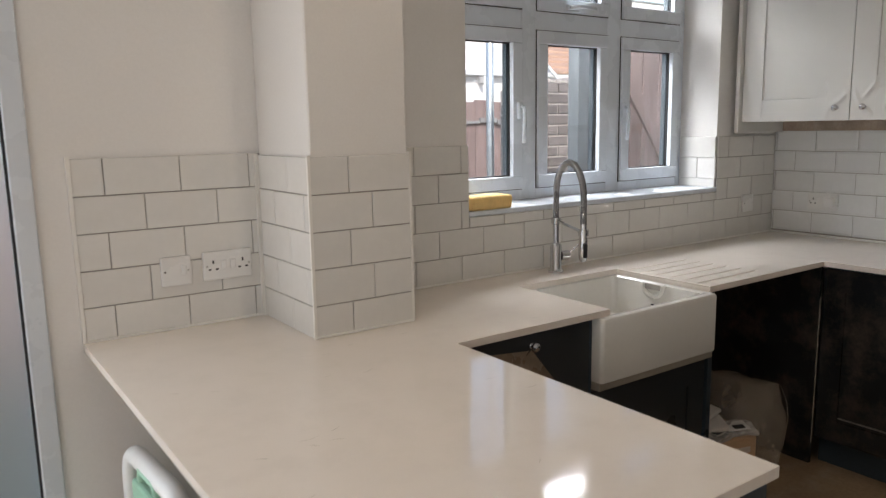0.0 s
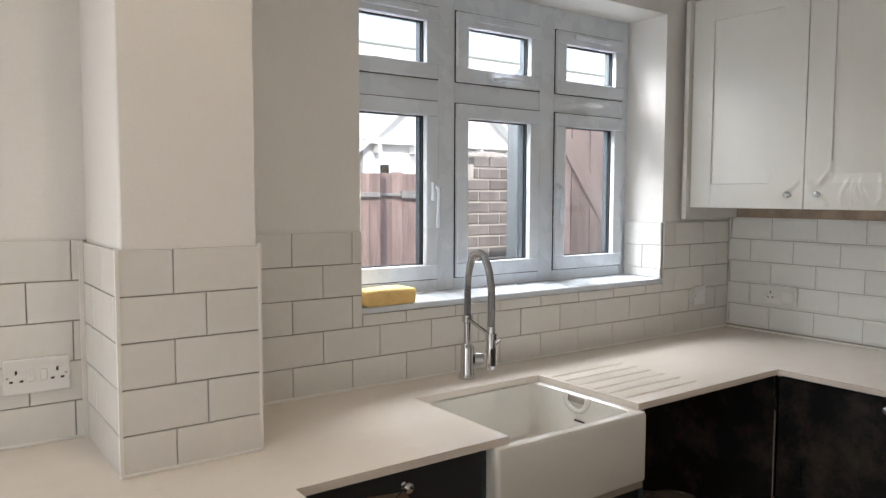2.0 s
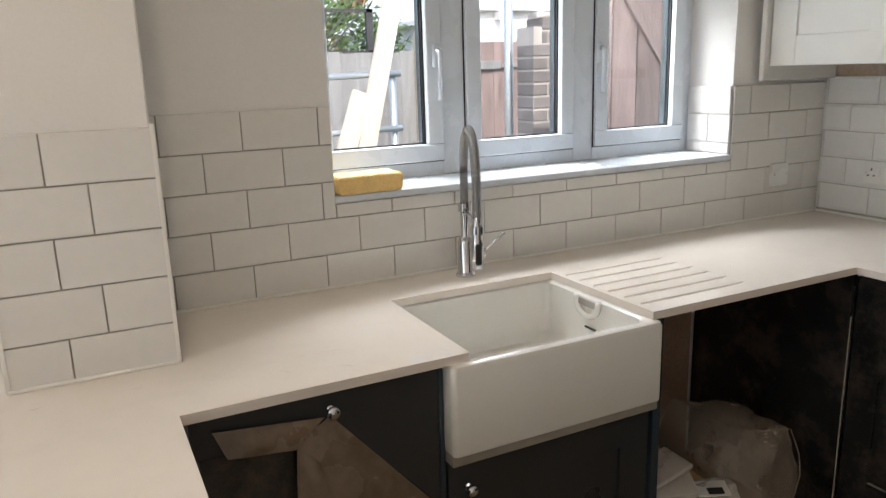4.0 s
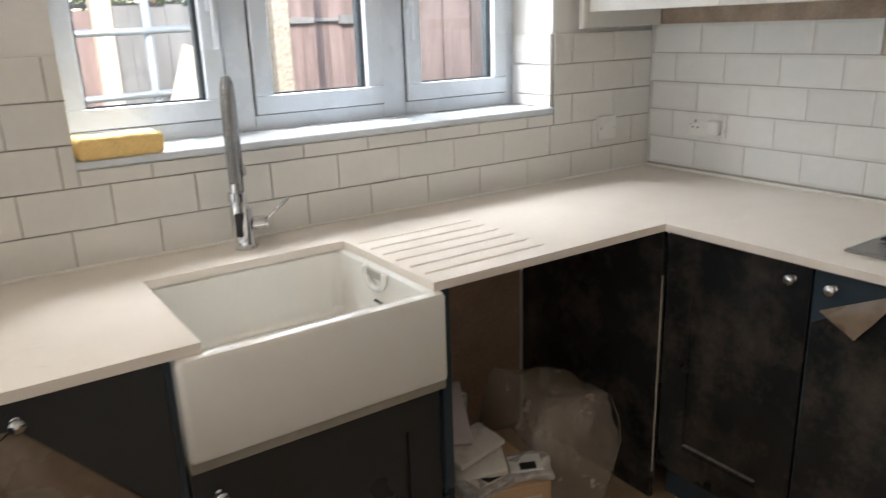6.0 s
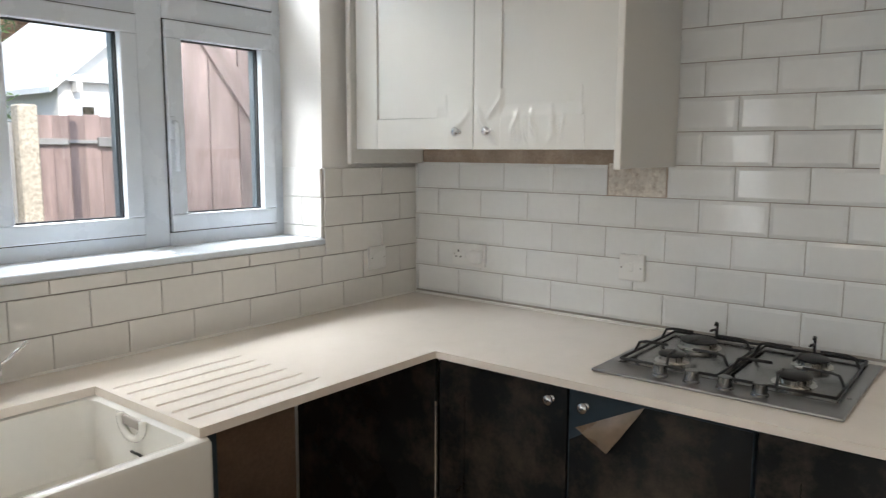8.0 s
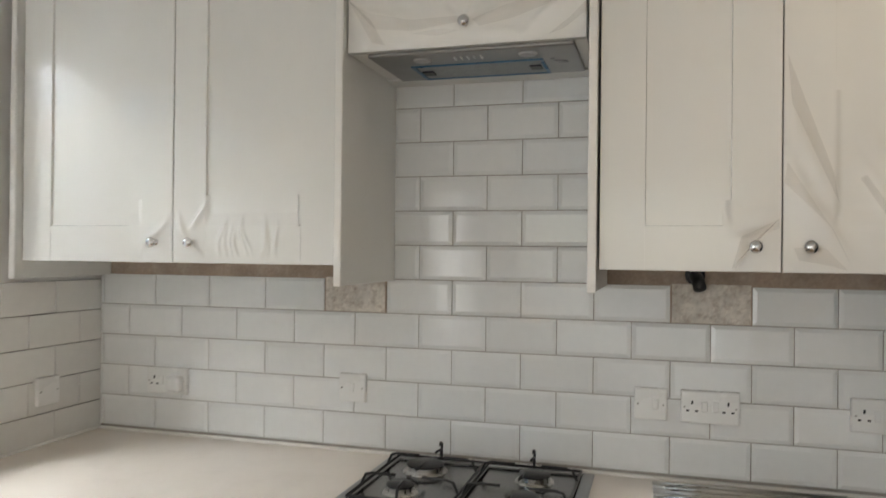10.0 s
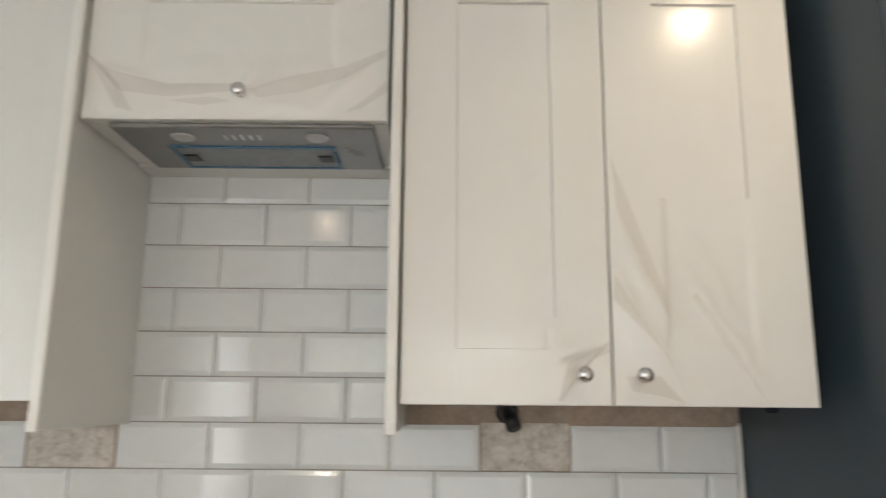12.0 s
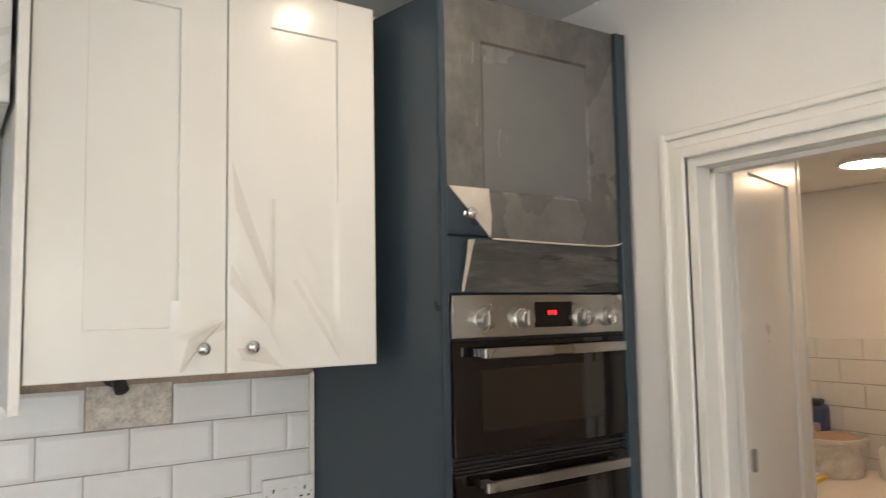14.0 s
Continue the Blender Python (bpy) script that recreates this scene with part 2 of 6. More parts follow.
add_box(bm, WX0, WX1, YN, Y1, 0, WZ0 - 0.021)
add_box(bm, WX0, WX1, YN, Y1, WZ1, ZC)
add_box(bm, WX1, XE + 0.2, YN, Y1, 0, ZC)
wall_north = structure("wall_north", bm, PAINT, "off-white painted kitchen wall with the window", "wall")
wall_east = structure("wall_east", box(XE, XE + 0.2, -1.5, YN, 0, ZC), PAINT, "off-white painted wall behind the hob", "wall")
bm = bmesh.new()
add_box(bm, XW - 0.2, XW, YS - 0.13, 0.75, 0, ZC)
# assumed opening, added so that fill light can enter from the west
add_box(bm, XW - 0.2, XW, 0.75, 3.15, 2.15, ZC)
add_box(bm, XW - 0.2, XW, 3.15, YN, 0, ZC)
structure("wall_west", bm, PAINT, "plain off-white wall", "wall")
bm = bmesh.new()
add_box(bm, XW, DX0, YS - 0.13, YS, 0, ZC)
add_box(bm, DX0, DX1, YS - 0.13, YS, DZ1, ZC)
add_box(bm, DX1, XE, YS - 0.13, YS, 0, ZC)
structure("wall_south", bm, PAINT, "off-white painted wall with a doorway", "wall")
wall_utility = structure("wall_utility", box(4.95, XE, -1.5, -1.3, 0, ZC), PAINT, "cream painted far wall of the utility room", "wall")
# boxed-in pier beside the window
CX0, CX1, CY = 4.436, 4.744, 3.163
pier = structure("pier", box(CX0, CX1, CY, YN, 0, ZC, 0.004), PAINT, "off-white plastered pier with a tiled foot", "pier")
structure("brown_back_wall", box(5.87, 6.60, YN - 0.006, YN - 0.001, 0.0, 0.878), BROWN_PLASTER, "bare brown plaster under the worktop", "wall")
structure("bare_plaster_strip", box(XE - 0.006, XE - 0.001, 1.0, YN - 0.02, 0.88, 1.50), PLASTER, "bare brown and white plaster under the wall cabinets", "wall")

# ---- tiles ----
PITCH_X, PITCH_Z, ROW0, JOINT, DEPTH = 0.2045, 0.1022, 0.908, 0.003, 0.008


def tile_mesh(w, h, slope):
    """One tile: back at y=0, face at y=-DEPTH, from (0,0) to (w,h)."""
    bm = bmesh.new()
    s, low = (slope, DEPTH * 0.62) if slope > 0.004 else (0.0012, DEPTH * 0.85)
    s = min(s, w * 0.3, h * 0.3)
    back = [bm.verts.new(p) for p in ((0, 0, 0), (w, 0, 0), (w, 0, h), (0, 0, h))]
    mid = [bm.verts.new((v.co.x, -low, v.co.z)) for v in back]
    top = [bm.verts.new((min(max(v.co.x, s), w - s), -DEPTH, min(max(v.co.z, s), h - s))) for v in back]
    for a, b in ((back, mid), (mid, top)):
        for i in range(4):
            j = (i + 1) % 4
            bm.faces.new((a[i], a[j], b[j], b[i]))
    bm.faces.new(top)
    bmesh.ops.recalc_face_normals(bm, faces=bm.faces)
    return bm


TILE_CACHE = {}


def lay(parent, m, length, z0, z1, phase, slope, mat, skip=(), row_from=0, row_to=20, dz=0.0, bond=PITCH_X / 2):
    """Courses of tiles in half bond along local x of the pose m (face towards local -y), cut at the ends."""
    rng = random.Random(int(length * 1000) + row_to)
    for r in range(row_from, row_to):
        za, zb = ROW0 + dz + r * PITCH_Z, ROW0 + dz + r * PITCH_Z + PITCH_Z - JOINT
        za, zb = max(za, z0), min(zb, z1)
        if zb - za < 0.012:
            continue
        off = phase + (bond if r % 2 else 0)
        k = math.floor(-off / PITCH_X) - 1
        while off + k * PITCH_X < length:
            a, b = off + k * PITCH_X, off + (k + 1) * PITCH_X - JOINT
            k += 1
            a, b = max(a, 0.0), min(b, length)
            if b - a < 0.008 or any(p[0] - 0.02 < (a + b) / 2 < p[1] + 0.02 and p[2] == r for p in skip):
                continue
            key = (round(b - a, 3), round(zb - za, 3), slope, mat.name)
            if key not in TILE_CACHE:
                bm = tile_mesh(b - a, zb - za, slope)
                me = bpy.data.meshes.new("tile")
                bm.to_mesh(me)
                bm.free()
                me.materials.append(mat)
                TILE_CACHE[key] = me
            ob = new("tile", TILE_CACHE[key])
            ob.parent = parent
            ob.matrix_basis = m @ pose(a, rng.uniform(-0.0004, 0.0004), za, rng.uniform(-0.15, 0.15), 0, rng.uniform(-0.12, 0.12))


def grout_bed(name, x0, x1, y0, y1, z0, z1, parent):
    part("grout", box(x0, x1, y0, y1, z0, z1), GROUT, parent)


DN, DP, DE = -0.012, -0.018, 0.007     # how far the courses of the north wall, the pier and the hob wall sit off level
TN, TP = ROW0 + DN + 5 * PITCH_Z, ROW0 + DP + 5 * PITCH_Z
T5 = ROW0 + DE + 5 * PITCH_Z     # top of the fifth course of the hob wall
# recess behind the peninsula
grout_bed("g", 3.908, CX0, YN - 0.0065, YN, 0.9, TN - 0.003, wall_north)
lay(wall_north, pose(3.908, YN - 0.004, 0), CX0 - 3.908 - 0.010, 0.9, TN, 3.990 - 3.908, 0.001, TILE_FLAT, row_to=5, dz=DN)
# pier: side and front
grout_bed("g", CX0 - 0.0065, CX0, CY, YN - 0.008, 0.9, TP - 0.003, pier)
lay(pier, pose(CX0 - 0.004, YN - 0.010, 0, 0, 0, -90), YN - CY - 0.008, 0.9, TP, 0.02, 0.001, TILE_FLAT, row_to=5, dz=DP)
grout_bed("g", CX0 - 0.006, CX1, CY - 0.0065, CY, 0.9, TP - 0.003, pier)
lay(pier, pose(CX0 - 0.008, CY - 0.004, 0), CX1 - CX0 + 0.008, 0.9, TP, 4.546 - CX0 + 0.008, 0.001, TILE_FLAT, row_to=5, dz=DP, bond=0.073)
# window wall
grout_bed("g", CX1, WX0, YN - 0.0065, YN, 0.9, TN - 0.003, wall_north)
grout_bed("g", WX0, WX1, YN - 0.0065, YN, 0.9, WZ0 - 0.024, wall_north)
grout_bed("g", WX1, XE - 0.008, YN - 0.0065, YN, 0.9, TN - 0.003, wall_north)
PHW = 4.996 - CX1
lay(wall_north, pose(CX1, YN - 0.004, 0), XE - CX1 - 0.012, 0.9, TN, PHW, 0.001, TILE_FLAT, row_to=2, dz=DN)
lay(wall_north, pose(CX1, YN - 0.004, 0), WX0 - CX1, 0.9, TN, PHW, 0.001, TILE_FLAT, row_from=2, row_to=5, dz=DN)
lay(wall_north, pose(WX0 + 0.003, YN - 0.004, 0), WX1 - WX0 - 0.006, 0.9, WZ0 - 0.023, PHW - (WX0 + 0.003 - CX1), 0.001, TILE_FLAT, row_from=2, row_to=3, dz=DN)
lay(wall_north, pose(WX1, YN - 0.004, 0), XE - WX1 - 0.012, 0.9, TN, PHW - (WX1 - CX1), 0.001, TILE_FLAT, row_from=2, row_to=5, dz=DN)
# tiled right reveal of the window
lay(wall_north, pose(WX1 - 0.004, YN + 0.20, 0, 0, 0, -90), 0.205, WZ0 + 0.002, TN, 0.205 - PITCH_X, 0.001, TILE_FLAT, row_to=5, row_from=2, dz=DN)
# hob wall: local x runs towards -y from the corner
EY0 = YN - 0.013
R4 = ROW0 + DE + 4 * PITCH_Z
PHE = (EY0 - 1.66) % PITCH_X
SKIP = ((EY0 - 2.683, EY0 - 2.483, 4), (EY0 - 1.660, EY0 - 1.456, 4))
grout_bed("g", XE - 0.0095, XE - 0.0055, 1.0, EY0, 0.9, R4 - 0.002, wall_east)
grout_bed("g", XE - 0.0095, XE - 0.0055, 2.690, EY0, R4 - 0.002, T5 - 0.003, wall_east)
grout_bed("g", XE - 0.0095, XE - 0.0055, 1.664, 2.478, R4 - 0.002, T5 - 0.003, wall_east)
grout_bed("g", XE - 0.0095, XE - 0.0055, 1.0, 1.456, R4 - 0.002, T5 - 0.003, wall_east)
grout_bed("g", XE - 0.0095, XE - 0.0055, 1.845, 2.465, T5 - 0.003, 2.05, wall_east)
ME = pose(XE - 0.007, EY0, 0, 0, 0, -90)
for ya, yb in ((2.487, 2.681), (1.459, 1.658)):
    part("adhesive", box(XE - 0.0075, XE - 0.0055, ya, yb, R4, T5 + 0.002), ADHESIVE, wall_east, "rough pale tile adhesive where a tile is missing")
lay(wall_east, ME, EY0 - 1.085, 0.9, T5, PHE, 0.011, TILE_BEVEL, skip=SKIP, row_to=5, dz=DE)
lay(wall_east, pose(XE - 0.007, 2.458, 0, 0, 0, -90), 0.605, T5 - 0.001, 2.03, (2.458 - 1.66) % PITCH_X - PITCH_X, 0.011, TILE_BEVEL, row_from=5, row_to=11, dz=DE)
part("tile_trim", box(XE - 0.02, XE - 0.007, 1.072, 1.083, 0.9, T5), GLOSS_PAINT, wall_east, "white plastic tile trim")
part("tile_trim", box(3.898, 3.908, YN - 0.014, YN, 0.9, TN + 0.004), GLOSS_PAINT, wall_north, "white plastic tile trim")
part("tile_trim", box(CX0 - 0.014, CX0 - 0.006, CY - 0.014, CY - 0.006, 0.9, TP + 0.003), GLOSS_PAINT, pier, "white plastic corner trim")
part("caulk", box(CX0 - 0.022, CX0 - 0.012, YN - 0.022, YN - 0.012, 0.9, TP), GLOSS_PAINT, pier, "white corner sealant")
part("tile_trim", box(CX1 - 0.002, CX1 + 0.006, CY - 0.013, YN - 0.012, 0.9, TP + 0.003), GLOSS_PAINT, pier, "white plastic corner trim")
for a, b, c, d in ((3.91, CX0 - 0.01, YN - 0.018, YN - 0.010), (CX1 + 0.006, XE - 0.02, YN - 0.018, YN - 0.010), (CX0 - 0.012, CX1, CY - 0.018, CY - 0.010)):
    part("sealant", box(a, b, c, d, 0.899, 0.907, 0.002), GLOSS_PAINT, wall_north, "white silicone bead")
part("sealant", box(XE - 0.024, XE - 0.014, 1.09, YN - 0.02, 0.899, 0.908, 0.002), GLOSS_PAINT, wall_east, "white silicone bead")


# ---- window ----
def window():
    win = tagged(new("window_1"), "white plastic casement window with six panes", "window", kind="structure")
    yf, yb = 3.735, 3.795
    cols = ((5.250, 5.687), (5.767, 6.203), (6.290, 6.714))
    rows_ = ((1.203, 1.870), (1.946, 2.213))
    bm = bmesh.new()
    xs = [WX0] + [v for c in cols for v in c] + [WX1]
    for i in range(0, 8, 2):
        add_box(bm, xs[i], xs[i + 1], yf, yb, WZ0, WZ1, 0.003)
    for a, b in ((WZ0, 1.203), (1.870, 1.946), (2.213, WZ1)):
        for c in cols:
            add_box(bm, c[0], c[1], yf + 0.001, yb, a, b)
    part("window_frame", bm, UPVC, win)
    for c in cols:
        for j, r in enumerate(rows_):
            x0, x1, z0, z1 = c[0] + 0.003, c[1] - 0.003, r[0] + 0.003, r[1] - 0.003
            w = 0.055
            bm = bmesh.new()
            for k in ((x0, x1, z0, z0 + w), (x0, x1, z1 - w, z1), (x0, x0 + w, z0 + w, z1 - w), (x1 - w, x1, z0 + w, z1 - w)):
                add_box(bm, k[0], k[1], yf - 0.014, yb - 0.005, k[2], k[3], 0.004, 2)
            sash = part("sash", bm, UPVC, win)
            bm = bmesh.new()
            g = 0.005
            for k in ((x0 + w, x1 - w, z0 + w, z0 + w + g), (x0 + w, x1 - w, z1 - w - g, z1 - w), (x0 + w, x0 + w + g, z0 + w, z1 - w), (x1 - w - g, x1 - w, z0 + w, z1 - w)):
                add_box(bm, k[0], k[1], yf + 0.010, yf + 0.0178, k[2], k[3])
            part("gasket", bm, GASKET, sash, "black rubber gasket")
            bm = bmesh.new()
            for k in ((x0 + w, x0 + w + 0.009, z0 + w, z1 - w), (x1 - w - 0.009, x1 - w, z0 + w, z1 - w)):
                add_box(bm, k[0], k[1], yf + 0.022, yf + 0.048, k[2], k[3])
            part("spacer_bar", bm, SPACER, sash, "grey spacer bar between the panes")
            pane = part("pane", box(x0 + w, x1 - w, yf + 0.018, yf + 0.022, z0 + w, z1 - w), GLASS, sash)
            pane.visible_shadow = False
    bm = bmesh.new()
    for c in cols:
        for r in rows_:
            for k in ((c[0], c[1], r[0] - 0.0005, r[0] + 0.0025), (c[0], c[1], r[1] - 0.0025, r[1] + 0.0005)):
                add_box(bm, k[0], k[1], yf - 0.002, yf + 0.002, k[2], k[3])
            for k in ((c[0] - 0.0005, c[0] + 0.0025), (c[1] - 0.0025, c[1] + 0.0005)):
                add_box(bm, k[0], k[1], yf - 0.002, yf + 0.002, r[0], r[1])
    part("sash_seal", bm, GASKET, win, "black seal round the sashes")
    for hx, low in ((5.658, True), (6.298, True), (5.985, False)):
        bm = bmesh.new()
        if low:
            add_box(bm, hx - 0.011, hx + 0.011, yf - 0.030, yf - 0.013, 1.50, 1.57, 0.004, 2)
            add_tube(bm, [(hx, yf - 0.036, 1.552), (hx, yf - 0.05, 1.545), (hx, yf - 0.052, 1.50), (hx, yf - 0.046, 1.40)], 0.008)
        else:
            add_box(bm, hx - 0.06, hx + 0.02, yf - 0.030, yf - 0.013, 1.958, 1.981, 0.004, 2)
            add_tube(bm, [(hx - 0.05, yf - 0.036, 1.970), (hx - 0.02, yf - 0.055, 1.972), (hx + 0.04, yf - 0.055, 1.973), (hx + 0.09, yf - 0.046, 1.971)], 0.008)
        h = part("handle", bm, UPVC, win, "white lever handle", smooth=True)
        part("key_barrel", add_lathe(bmesh.new(), ((0.005, 0), (0.005, 0.01)), (hx + (0 if low else -0.05), yf - 0.031, 1.553 if low else 1.970), 'Y', 10), CHROME, h)
    for c in cols:
        bm = box(c[0] + 0.10, c[1] - 0.10, yf - 0.024, yf - 0.013, 2.178, 2.200, 0.003)
        part("trickle_vent", bm, UPVC, win, "white trickle vent")
    part("window_sill", box(WX0 - 0.002, WX1 - 0.003, YN - 0.014, yf + 0.004, WZ0 - 0.020, WZ0, 0.003), UPVC, win, "white sill board")


window()


# ---- kitchen cabinets: every unit is built facing local -y ----
def knob_mesh():
    return add_lathe(bmesh.new(), ((0.0, 0.0), (0.009, 0.0), (0.009, 0.003), (0.0055, 0.006), (0.0055, 0.014), (0.0135, 0.019), (0.0145, 0.024), (0.0125, 0.028), (0.007, 0.031), (0.0, 0.0315)), (0, 0, 0), 'Y', 20)


def shaker(parent, x0, x1, z0, z1, y, mat, rail=0.10, knob=None, name="door", label="", recess=0.007, thick=0.02):
    bm = bmesh.new()
    yf, c = y - thick, 0.0015
    loops = []
    for inset, yy in ((0.0, y), (0.0, yf + c), (c, yf), (rail, yf), (rail + 0.0015, yf + recess)):
        loops.append([bm.verts.new(p) for p in ((x0 + inset, yy, z0 + inset), (x1 - inset, yy, z0 + inset), (x1 - inset, yy, z1 - inset), (x0 + inset, yy, z1 - inset))])
    for a, b in zip(loops, loops[1:]):
        for i in range(4):
            bm.faces.new((a[i], a[(i + 1) % 4], b[(i + 1) % 4], b[i]))
    bm.faces.new(loops[0])
    bm.faces.new(loops[-1])
    bmesh.ops.recalc_face_normals(bm, faces=bm.faces)
    d = part(name, bm, mat, parent, label)
    if mat is WHITE_DOOR:
        for xs in (x0 + rail, x1 - rail):
            for za, zb in ((z0 + 0.001, z0 + rail), (z1 - rail, z1 - 0.001)):
                part("stile_joint", box(xs - 0.0005, xs + 0.0005, yf - 0.0010, yf + 0.001, za, zb), WHITE_MELAMINE, d)
    if knob:
        k = part("knob", knob_mesh(), CHROME, d, "round chrome knob", smooth=True)
        k.location = (knob[0], y - thick, knob[1])
    return d


def slab(parent, x0, x1, z0, z1, y, mat, knob=None, name="door", label=""):
    d = part(name, box(x0, x1, y - 0.02, y, z0, z1, 0.0015), mat, parent, label)
    if knob:
        k = part("knob", knob_mesh(), CHROME, d, "round chrome knob", smooth=True)
        k.location = (knob[0], y - 0.02, knob[1])
    return d


def film_sheet(parent, y, x0, x1, z0, z1, folds, mat, label, step=0.004, panel=None):
    """Protective film lying on a door, with soft creases: each fold is (x0, z0, x1, z1, width, height)."""
    bm = bmesh.new()
    nx, nz = int((x1 - x0) / step), int((z1 - z0) / step)
    grid = []
    for i in range(nx + 1):
        row = []
        for j in range(nz + 1):
            x, z = x0 + (x1 - x0) * i / nx, z0 + (z1 - z0) * j / nz
            edge = min(1.0, min(i, nx - i) * step / 0.02) * min(1.0, min(j, nz - j) * step / 0.015)
            wob = noise.noise(Vector((x * 14, z * 14, 3.0)))
            h = 0.0007 + 0.0004 * noise.noise(Vector((x * 22, z * 22, 0))) * edge
            for fx0, fz0, fx1, fz1, w, top in folds:
                ex, ez = fx1 - fx0, fz1 - fz0
                ln = math.hypot(ex, ez)
                u = ((x - fx0) * ex + (z - fz0) * ez) / ln / ln
                if -0.15 < u < 1.15:
                    v = ((x - fx0) * ez - (z - fz0) * ex) / ln + 0.010 * wob + 0.008 * math.sin(3 * u + fx0 * 40)
                    fall = math.exp(-(v / w) ** 2) if v > 0 else math.exp(-(v / (0.6 * w)) ** 2)
                    h += 0.9 * edge * top * fall * max(0.0, math.sin(math.pi * (u + 0.15) / 1.3)) ** 1.5
            if panel:
                inside = min((x - panel[0]) / 0.012, (panel[1] - x) / 0.012, (z - panel[2]) / 0.035)
                h -= 0.0061 * min(1.0, max(0.0, inside))
            row.append(bm.verts.new((x, y - h, z)))
        grid.append(row)
    for p, q in zip(grid, grid[1:]):
        for k in range(nz):
            bm.faces.new((p[k], q[k], q[k + 1], p[k + 1]))
    return part("film_crease", bm, mat, parent, label, smooth=True)


UF = 6.868            # face of the wall cabinet doors
ZB, ZT = 1.471, 2.36   # doors of the wall cabinets


def wall_cabinet(y_left, y_right, split, label, seed):
    """Two-door wall cabinet on the hob wall, from y_left down to y_right."""
    w = y_left - y_right
    cab = thing("wall_cabinet", label, "cabinet", pose(UF + 0.02, y_left, 0, 0, 0, -90), "white wall cabinets")
    depth = XE - 0.008 - UF - 0.02
    part("body", box(0.002, w - 0.002, 0.002, depth, ZB + 0.02, ZT - 0.005), WHITE_MELAMINE, cab)
    s = y_left - split
    d1 = shaker(cab, 0.002, s - 0.0015, ZB, ZT, 0.0, WHITE_DOOR, 0.10, (s - 0.054, 1.526))
    d2 = shaker(cab, s + 0.0015, w - 0.002, ZB, ZT, 0.0, WHITE_DOOR, 0.10, (s + (0.063 if seed == 3 else 0.053), 1.526))
    k = 1.528
    if seed == 3:
        film_sheet(d1, -0.02, s - 0.145, s - 0.003, ZB + 0.003, k + 0.115, ((s - 0.006, k + 0.085, s - 0.085, k - 0.020, 0.014, 0.0062), (s - 0.075, k - 0.005, s - 0.12, k - 0.044, 0.018, 0.0025)), WHITE_DOOR, "creased clear film", 0.004, (0.102, s - 0.1015, ZB + 0.10))
        folds = [(s + 0.008, k + 0.075, s + 0.075, k - 0.010, 0.013, 0.008), (s + 0.045, k + 0.035, s + 0.10, k + 0.10, 0.013, 0.007), (s + 0.075, k + 0.01, s + 0.085, k - 0.044, 0.013, 0.005)]
        rng = random.Random(5)
        for i in range(10):
            x = s + 0.150 + i * 0.019 + rng.uniform(-0.006, 0.006)
            folds.append((x + rng.uniform(-0.018, 0.010), k + rng.uniform(0.015, 0.075), x, k - 0.040, rng.uniform(0.005, 0.009), rng.uniform(0.0028, 0.0055)))
        film_sheet(d2, -0.02, s + 0.003, s + 0.375, ZB + 0.003, k + 0.125, folds, WHITE_DOOR, "creased and puckered clear film", 0.0032, (s + 0.1015, w - 0.102, ZB + 0.10))
    else:
        film_sheet(d1, -0.02, s - 0.12, s - 0.003, ZB + 0.003, k + 0.10, ((s - 0.008, k + 0.062, s - 0.105, k + 0.022, 0.024, 0.0065), (s - 0.08, k + 0.010, s - 0.10, k - 0.044, 0.018, 0.002)), WHITE_DOOR, "creased clear film", 0.004, (0.102, s - 0.1015, ZB + 0.10))
        film_sheet(d2, -0.02, s + 0.003, w - 0.006, ZB + 0.003, k + 0.33, ((s + 0.005, k + 0.19, s + 0.135, k - 0.035, 0.028, 0.0085), (s + 0.01, k + 0.30, s + 0.12, k + 0.09, 0.026, 0.005), (s + 0.14, k + 0.19, s + 0.29, k - 0.020, 0.022, 0.006), (s + 0.17, k + 0.25, s + 0.25, k + 0.08, 0.022, 0.004)), WHITE_DOOR, "creased clear film", 0.004, (s + 0.1015, w - 0.102, ZB + 0.10))
    return cab


cab_a = wall_cabinet(3.474, 2.476, 2.962, "white shaker wall cabinet under clear protective film beside the window", 3)
cab_b = wall_cabinet(1.826, 1.068, 1.440, "white shaker wall cabinet under creased protective film beside the oven tower", 9)
# end panels that hang lower than the doors
for y0, y1, xf, lab in ((3.476, 3.494, UF - 0.022, "white end panel of a wall cabinet beside the window"), (2.455, 2.473, UF - 0.022, "white end panel beside the extractor hood"), (1.830, 1.848, UF - 0.022, "white end panel between hood and wall cabinet")):
    p = thing("end_panel", lab, "panel", pose(0, 0, 0), "white end panels")
    part("board", box(xf, XE - 0.010, y0, y1, 1.420, ZT, 0.0015), WHITE_MELAMINE, p)
    part("front_edge", box(xf - 0.004, xf, y0 - 0.001, y1 + 0.001, 1.418, ZT, 0.002), GLOSS_PAINT, p, "rounded white front edge")
